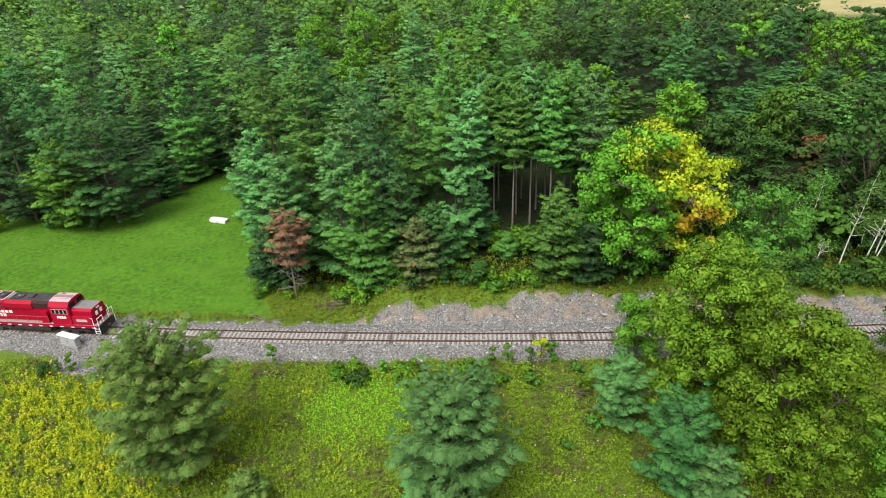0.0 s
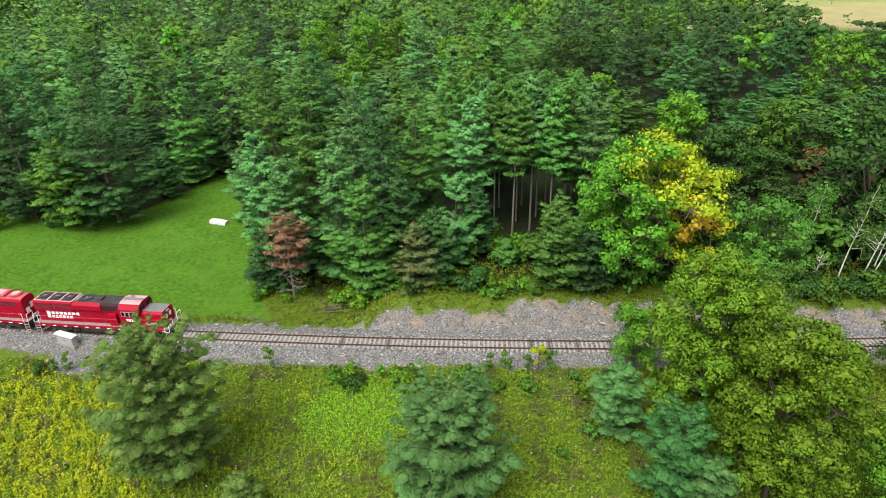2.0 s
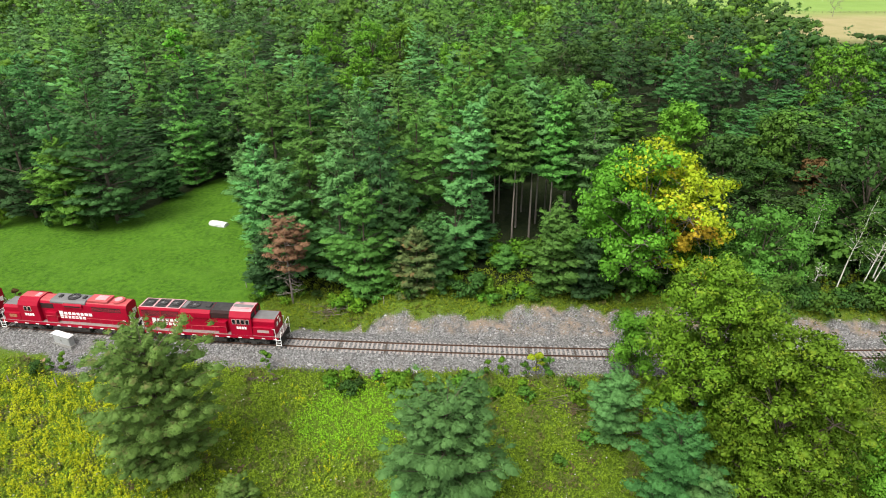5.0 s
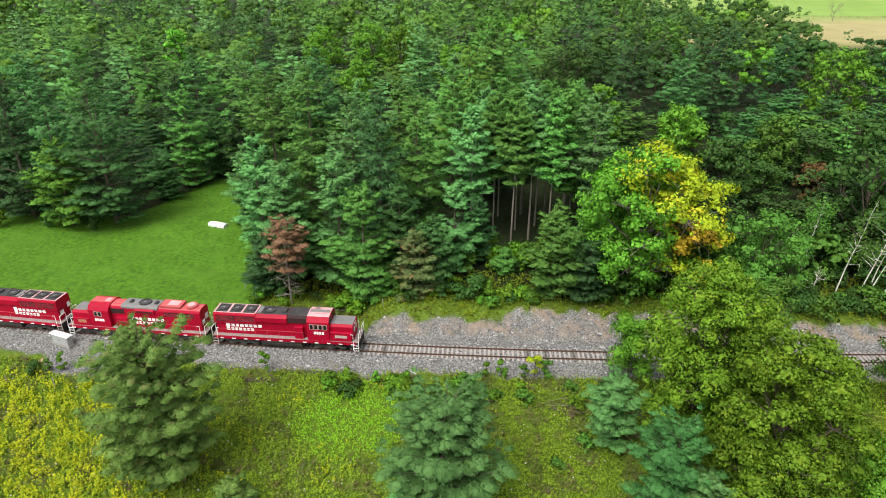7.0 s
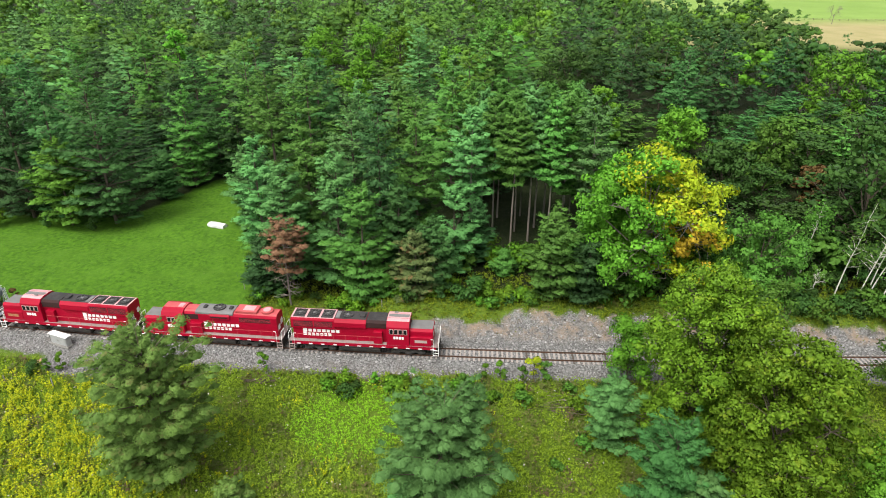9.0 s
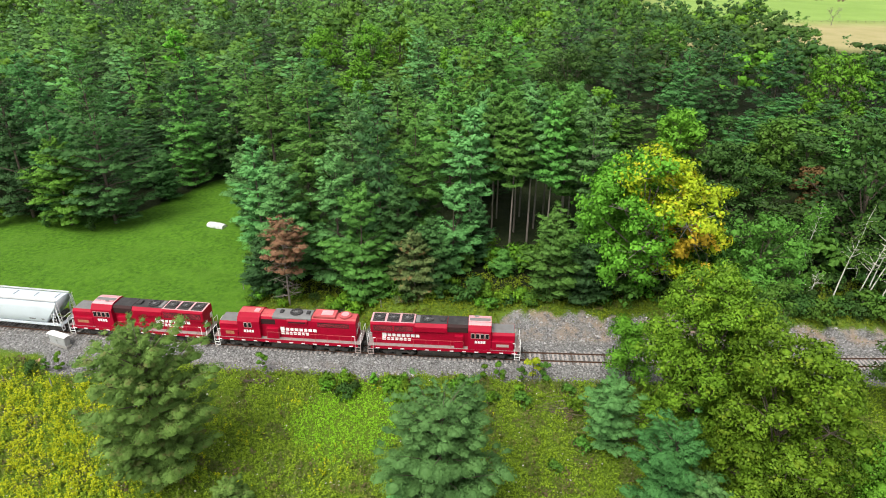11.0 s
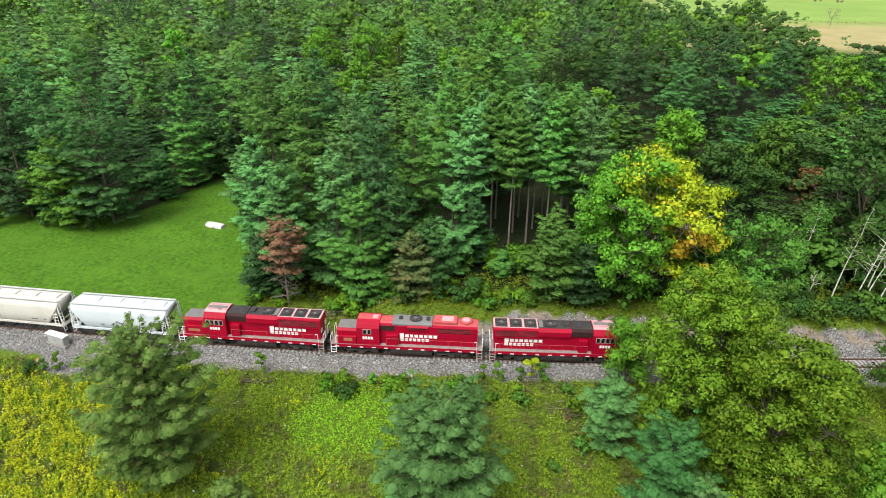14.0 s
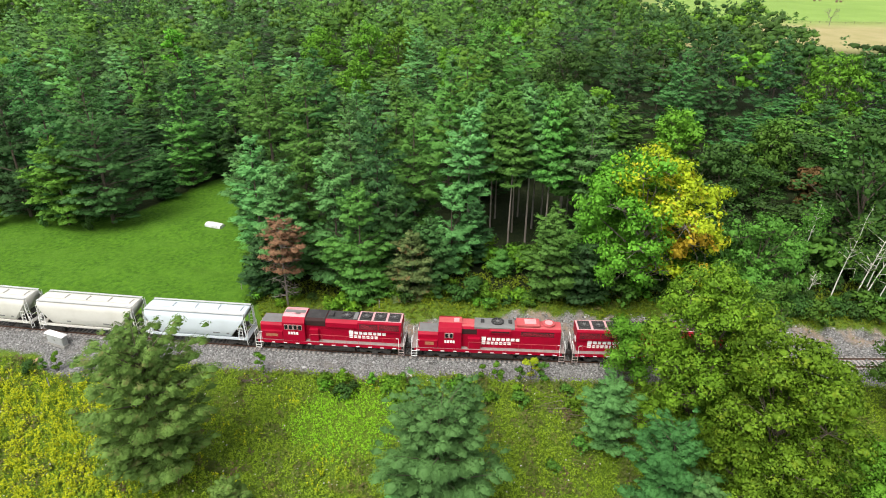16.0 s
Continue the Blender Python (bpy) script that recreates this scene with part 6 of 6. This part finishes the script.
def loose_board(x, y):
    t = new("loose_board")
    box_part("board", -0.5, 0.5, -0.35, 0.35, 0.0, 0.08, CARD, t, bevel=0.01)
    tagged(t, "tan board lying on the gravel by the cabinet", "board")
    t.matrix_basis = Matrix.Translation((x, y, float(ground_z(x, y)) + 0.05)) @ Matrix.Rotation(0.5, 4, "Z") @ Matrix.Rotation(-0.35, 4, "Y")


loose_board(-46.6, 59.3)


def covered_stack():
    """Long low pile under a white sheet."""
    t = new("covered_stack")
    r = np.random.RandomState(3)
    bm = bmesh.new()
    xs = np.linspace(-1.55, 1.55, 9)
    rows = []
    for x in xs:
        prof = [(-0.62, 0.02), (-0.6, 0.42), (-0.4, 0.62), (0, 0.66), (0.4, 0.62), (0.6, 0.42), (0.62, 0.02)]
        rows.append([bm.verts.new((x + r.normal() * 0.02, y + r.normal() * 0.03, max(0.0, z + r.normal() * 0.04 - (0.07 if abs(x) > 1.5 else 0)))) for y, z in prof])
    for a, b in zip(rows, rows[1:]):
        for k in range(6):
            bm.faces.new((a[k], a[k + 1], b[k + 1], b[k]))
    bm.faces.new(rows[0]), bm.faces.new(rows[-1])
    part("sheet", bm, TARP, t, "creased white sheet")
    for x in (-0.8, 0.0, 0.8):
        rods("strap", [((x, -0.64, 0.05), (x, -0.63, 0.46)), ((x, -0.63, 0.46), (x, -0.4, 0.66)), ((x, -0.4, 0.66), (x, 0.4, 0.68))], 0.02, POST_GREY, t)
    box_part("pallet", -1.4, 1.5, -0.2, 0.95, -0.05, 0.14, BARK, t, "dark wooden pallet")
    tagged(t, "low stack covered with a white sheet on the lawn", "covered stack")
    t.matrix_basis = Matrix.Translation((-38.2, 97.0, float(ground_z(-38.2, 97.0)) + 0.02)) @ Matrix.Rotation(-0.35, 4, "Z")


covered_stack()


def fence_post(x, y, h, label="weathered grey fence post in the weeds"):
    t = new("fence_post")
    rods("post", [((0, 0, -0.3), (0.03, 0, h))], 0.055, POST_GREY, t, sides=7)
    rods("wire_staple", [((0.05, -0.05, h * 0.8), (0.05, 0.05, h * 0.8))], 0.012, STEEL, t, sides=4)
    tagged(t, label, "fence post", "fence posts")
    t.matrix_basis = Matrix.Translation((x, y, float(ground_z(x, y)))) @ Matrix.Rotation(x, 4, "Z")


for x, y, h in ((-48.3, 56.0, 1.3), (-42.7, 55.4, 1.4), (-27.7, 76.3, 1.1), (-8.0, 69.4, 1.1), (-0.6, 71.6, 1.2), (8.8, 70.6, 1.3), (13.9, 69.6, 1.1), (-11.2, 56.6, 1.5)):
    fence_post(x, y, h)


def log(x, y, length, r, turn, label="dark rotting log beside the ballast", tilt=0.0, mat=None):
    t = new("log")
    rng = np.random.RandomState(int(abs(x * 10)))
    u = np.linspace(-0.5, 0.5, 6)
    ax = np.stack([u * length, rng.normal(size=6) * 0.04, rng.normal(size=6) * 0.03], 1)
    rad = r * rng.uniform(0.85, 1.1, 6)
    v, f = limbs(ax[:-1], ax[1:], rad[:-1], rad[1:], 8)
    part_mesh("stem", mesh_of("stem", v, f, [mat or BARK]), t)
    rods("stub", [((length * 0.2, 0, 0), (length * 0.3, 0.25, 0.25))], 0.04, mat or BARK, t)
    tagged(t, label, "log", "logs")
    t.matrix_basis = Matrix.Translation((x, y, float(ground_z(x, y)) + r * 0.8)) @ Matrix.Rotation(turn, 4, "Z") @ Matrix.Rotation(tilt, 4, "Y")


for x, y, n, r, turn in ((-20.6, 56.3, 2.6, 0.2, 0.1), (-19.6, 56.0, 2.2, 0.16, 0.25), (-19.0, 56.7, 1.4, 0.12, -0.5), (-7.5, 56.3, 2.4, 0.13, -0.15)):
    log(x, y, n, r, turn)


def brush_pile(x, y, wide, n, seed, label, tall=0.5):
    """A heap of dead branches."""
    t = new("brush_pile")
    r = np.random.RandomState(seed)
    for k in range(n):
        a = r.uniform(-0.5, 0.5) + (math.pi if r.rand() < 0.5 else 0)
        p = np.array([r.normal() * wide * 0.3, r.normal() * wide * 0.22, r.uniform(0.05, tall)])
        d = np.array([math.cos(a), math.sin(a), r.uniform(-0.1, 0.35)]) * r.uniform(0.4, 1.0) * wide * 0.5
        pairs = [(p - d, p + d), (p, p + d * 0.5 + r.normal(size=3) * 0.3)]
        rods("branch", pairs, r.uniform(0.012, 0.032), DEAD_WOOD if r.rand() < 0.4 else BARK, t, sides=4)
    tagged(t, label, "brush pile", "heaps of dead branches")
    t.matrix_basis = Matrix.Translation((x, y, float(ground_z(x, y))))


brush_pile(-15.0, 69.8, 4.0, 34, 1, "heap of dead grey branches at the wood's edge")
brush_pile(-23.0, 66.8, 3.0, 14, 2, "few dead branches on the verge")
brush_pile(18.6, 48.8, 4.5, 46, 3, "tangle of dead grey branches under the leafy trees", 2.4)
brush_pile(13.0, 52.4, 4.0, 30, 4, "dry brown brush in the weeds")
brush_pile(-17.6, 38.2, 2.0, 14, 5, "dead grey twigs standing in the meadow", 1.6)


def sapling(x, y, h, leaf, label):
    t = tree_of("sapling", broad_arrays(h * 1.25, h * 0.28, 700, 0.10, int(abs(x) * 7), base=0.02, clumps=14, clump=0.4, lobes=5), BARK, leaf, label, "saplings by the ballast", "sapling")
    t.matrix_basis = stand(x, y)


for x, y, h, leaf, label in ((4.5, 56.9, 2.0, LEAF_LIGHT, "light-green sapling by the ballast"), (6.2, 56.7, 2.4, LEAF_LIGHT, "light-green sapling by the ballast"), (9.8, 56.6, 3.0, LEAF_YELLOW, "yellow-green sapling by the ballast"), (11.0, 56.5, 2.5, LEAF_GREEN, "green sapling by the ballast"), (8.6, 56.6, 1.8, LEAF_GREEN, "green sapling by the ballast"), (-20.2, 58.0, 2.2, LEAF_LIGHT, "thin light-green sapling by the ballast"), (-43.2, 58.2, 2.0, LEAF_LIGHT, "leafy green bush by the relay cabinet"), (-44.6, 57.9, 1.7, LEAF_GREEN, "leafy green bush by the relay cabinet"), (-70.0, 71.5, 1.8, LEAF_GREEN, "low green bush beside the lawn"), (-57.0, 72.3, 2.0, LEAF_RUST, "low brownish bush beside the lawn"), (-58.5, 71.8, 1.6, LEAF_GREEN, "low green bush beside the lawn"), (-7.5, 55.2, 1.8, LEAF_LIGHT, "light-green bush in the weeds"), (2.0, 54.6, 2.2, LEAF_GREEN, "green bush in the weeds"), (-3.0, 54.0, 2.4, PINE_BLUE, "grey-green bush in the weeds"), (8.0, 53.4, 2.0, LEAF_OLIVE, "olive bush in the weeds")):
    sapling(x, y, h, leaf, label)


def hay_bale(x, y, turn):
    t = new("hay_bale")
    bm = bmesh.new()
    drum_bm(bm, 0, 0, 0.8, 0.85, 1.6, "X", 18)
    part("bale", bm, STRAW, t, bevel=0.05)
    tagged(t, "round brown hay bale on the far green field", "hay bale", "hay bales on the field")
    t.matrix_basis = Matrix.Translation((x, y, float(ground_z(x, y)))) @ Matrix.Rotation(turn, 4, "Z")


for x, y in ((304, 560), (309, 561), (318, 552), (322, 553), (321, 557), (376, 520), (379, 523)):
    hay_bale(x, y, x)


def field_fence():
    t = new("field_fence")
    pairs_all = []
    for k in range(60):
        x = 190 + 5 * k
        y = 405 - 0.05 * x
        z = float(ground_z(x, y))
        rods("post", [((x, y, z), (x, y, z + 1.3))], 0.1, BARK, t, sides=4)
        if k:
            for h in (0.6, 1.1):
                pairs_all.append(((x - 5, 405 - 0.05 * (x - 5), float(ground_z(x - 5, 405 - 0.05 * (x - 5))) + h), (x, y, z + h)))
    rods("wire", pairs_all, 0.05, BARK, t, sides=3)
    tagged(t, "dark wire fence along the far field", "fence")


field_fence()


def bare_tree():
    rng = np.random.RandomState(8)
    t = new("bare_tree")
    a, b, ra, rb = [], [], [], []

    def grow(p, d, n, r, depth):
        q = p + d * n
        a.append(p), b.append(q), ra.append(r), rb.append(r * 0.6)
        if depth:
            for _ in range(4):
                e = d + rng.normal(size=3) * 0.5
                grow(q, e / np.linalg.norm(e), n * 0.66, r * 0.55, depth - 1)
    grow(np.zeros(3), np.array([0, 0, 1.0]), 4.2, 0.22, 4)
    v, f = limbs(a, b, np.array(ra), np.array(rb), 4)
    part_mesh("trunk", mesh_of("trunk", v, f, [BARK_GREY]), t)
    tagged(t, "leafless grey tree at the edge of the far field", "tree")
    t.matrix_basis = stand(217, 378)


bare_tree()


def front(t):
    """Metres along the track of the train's leading coupler."""
    return -41.5 + 4.57 * t + 0.0027 * t * t


def motions():
    for car, back, facing in TRAIN:
        rows = []
        for k in range(17):
            x, y, z, a = on_track(front(k) - back)
            rows.append((float(k), Matrix.Translation((x, y, z)) @ Matrix.Rotation(a + (math.pi if facing < 0 else 0), 4, "Z")))
        walk(car, rows)
    for wheel, px, r, sense in WHEELS:
        rows = []
        for k in range(121):
            t = 16.0 * k / 120
            rows.append((t, Matrix.Translation((px, 0, r)) @ Matrix.Rotation(sense * (front(t) - front(0)) / r, 4, "Y")))
        walk(wheel, rows)


motions()
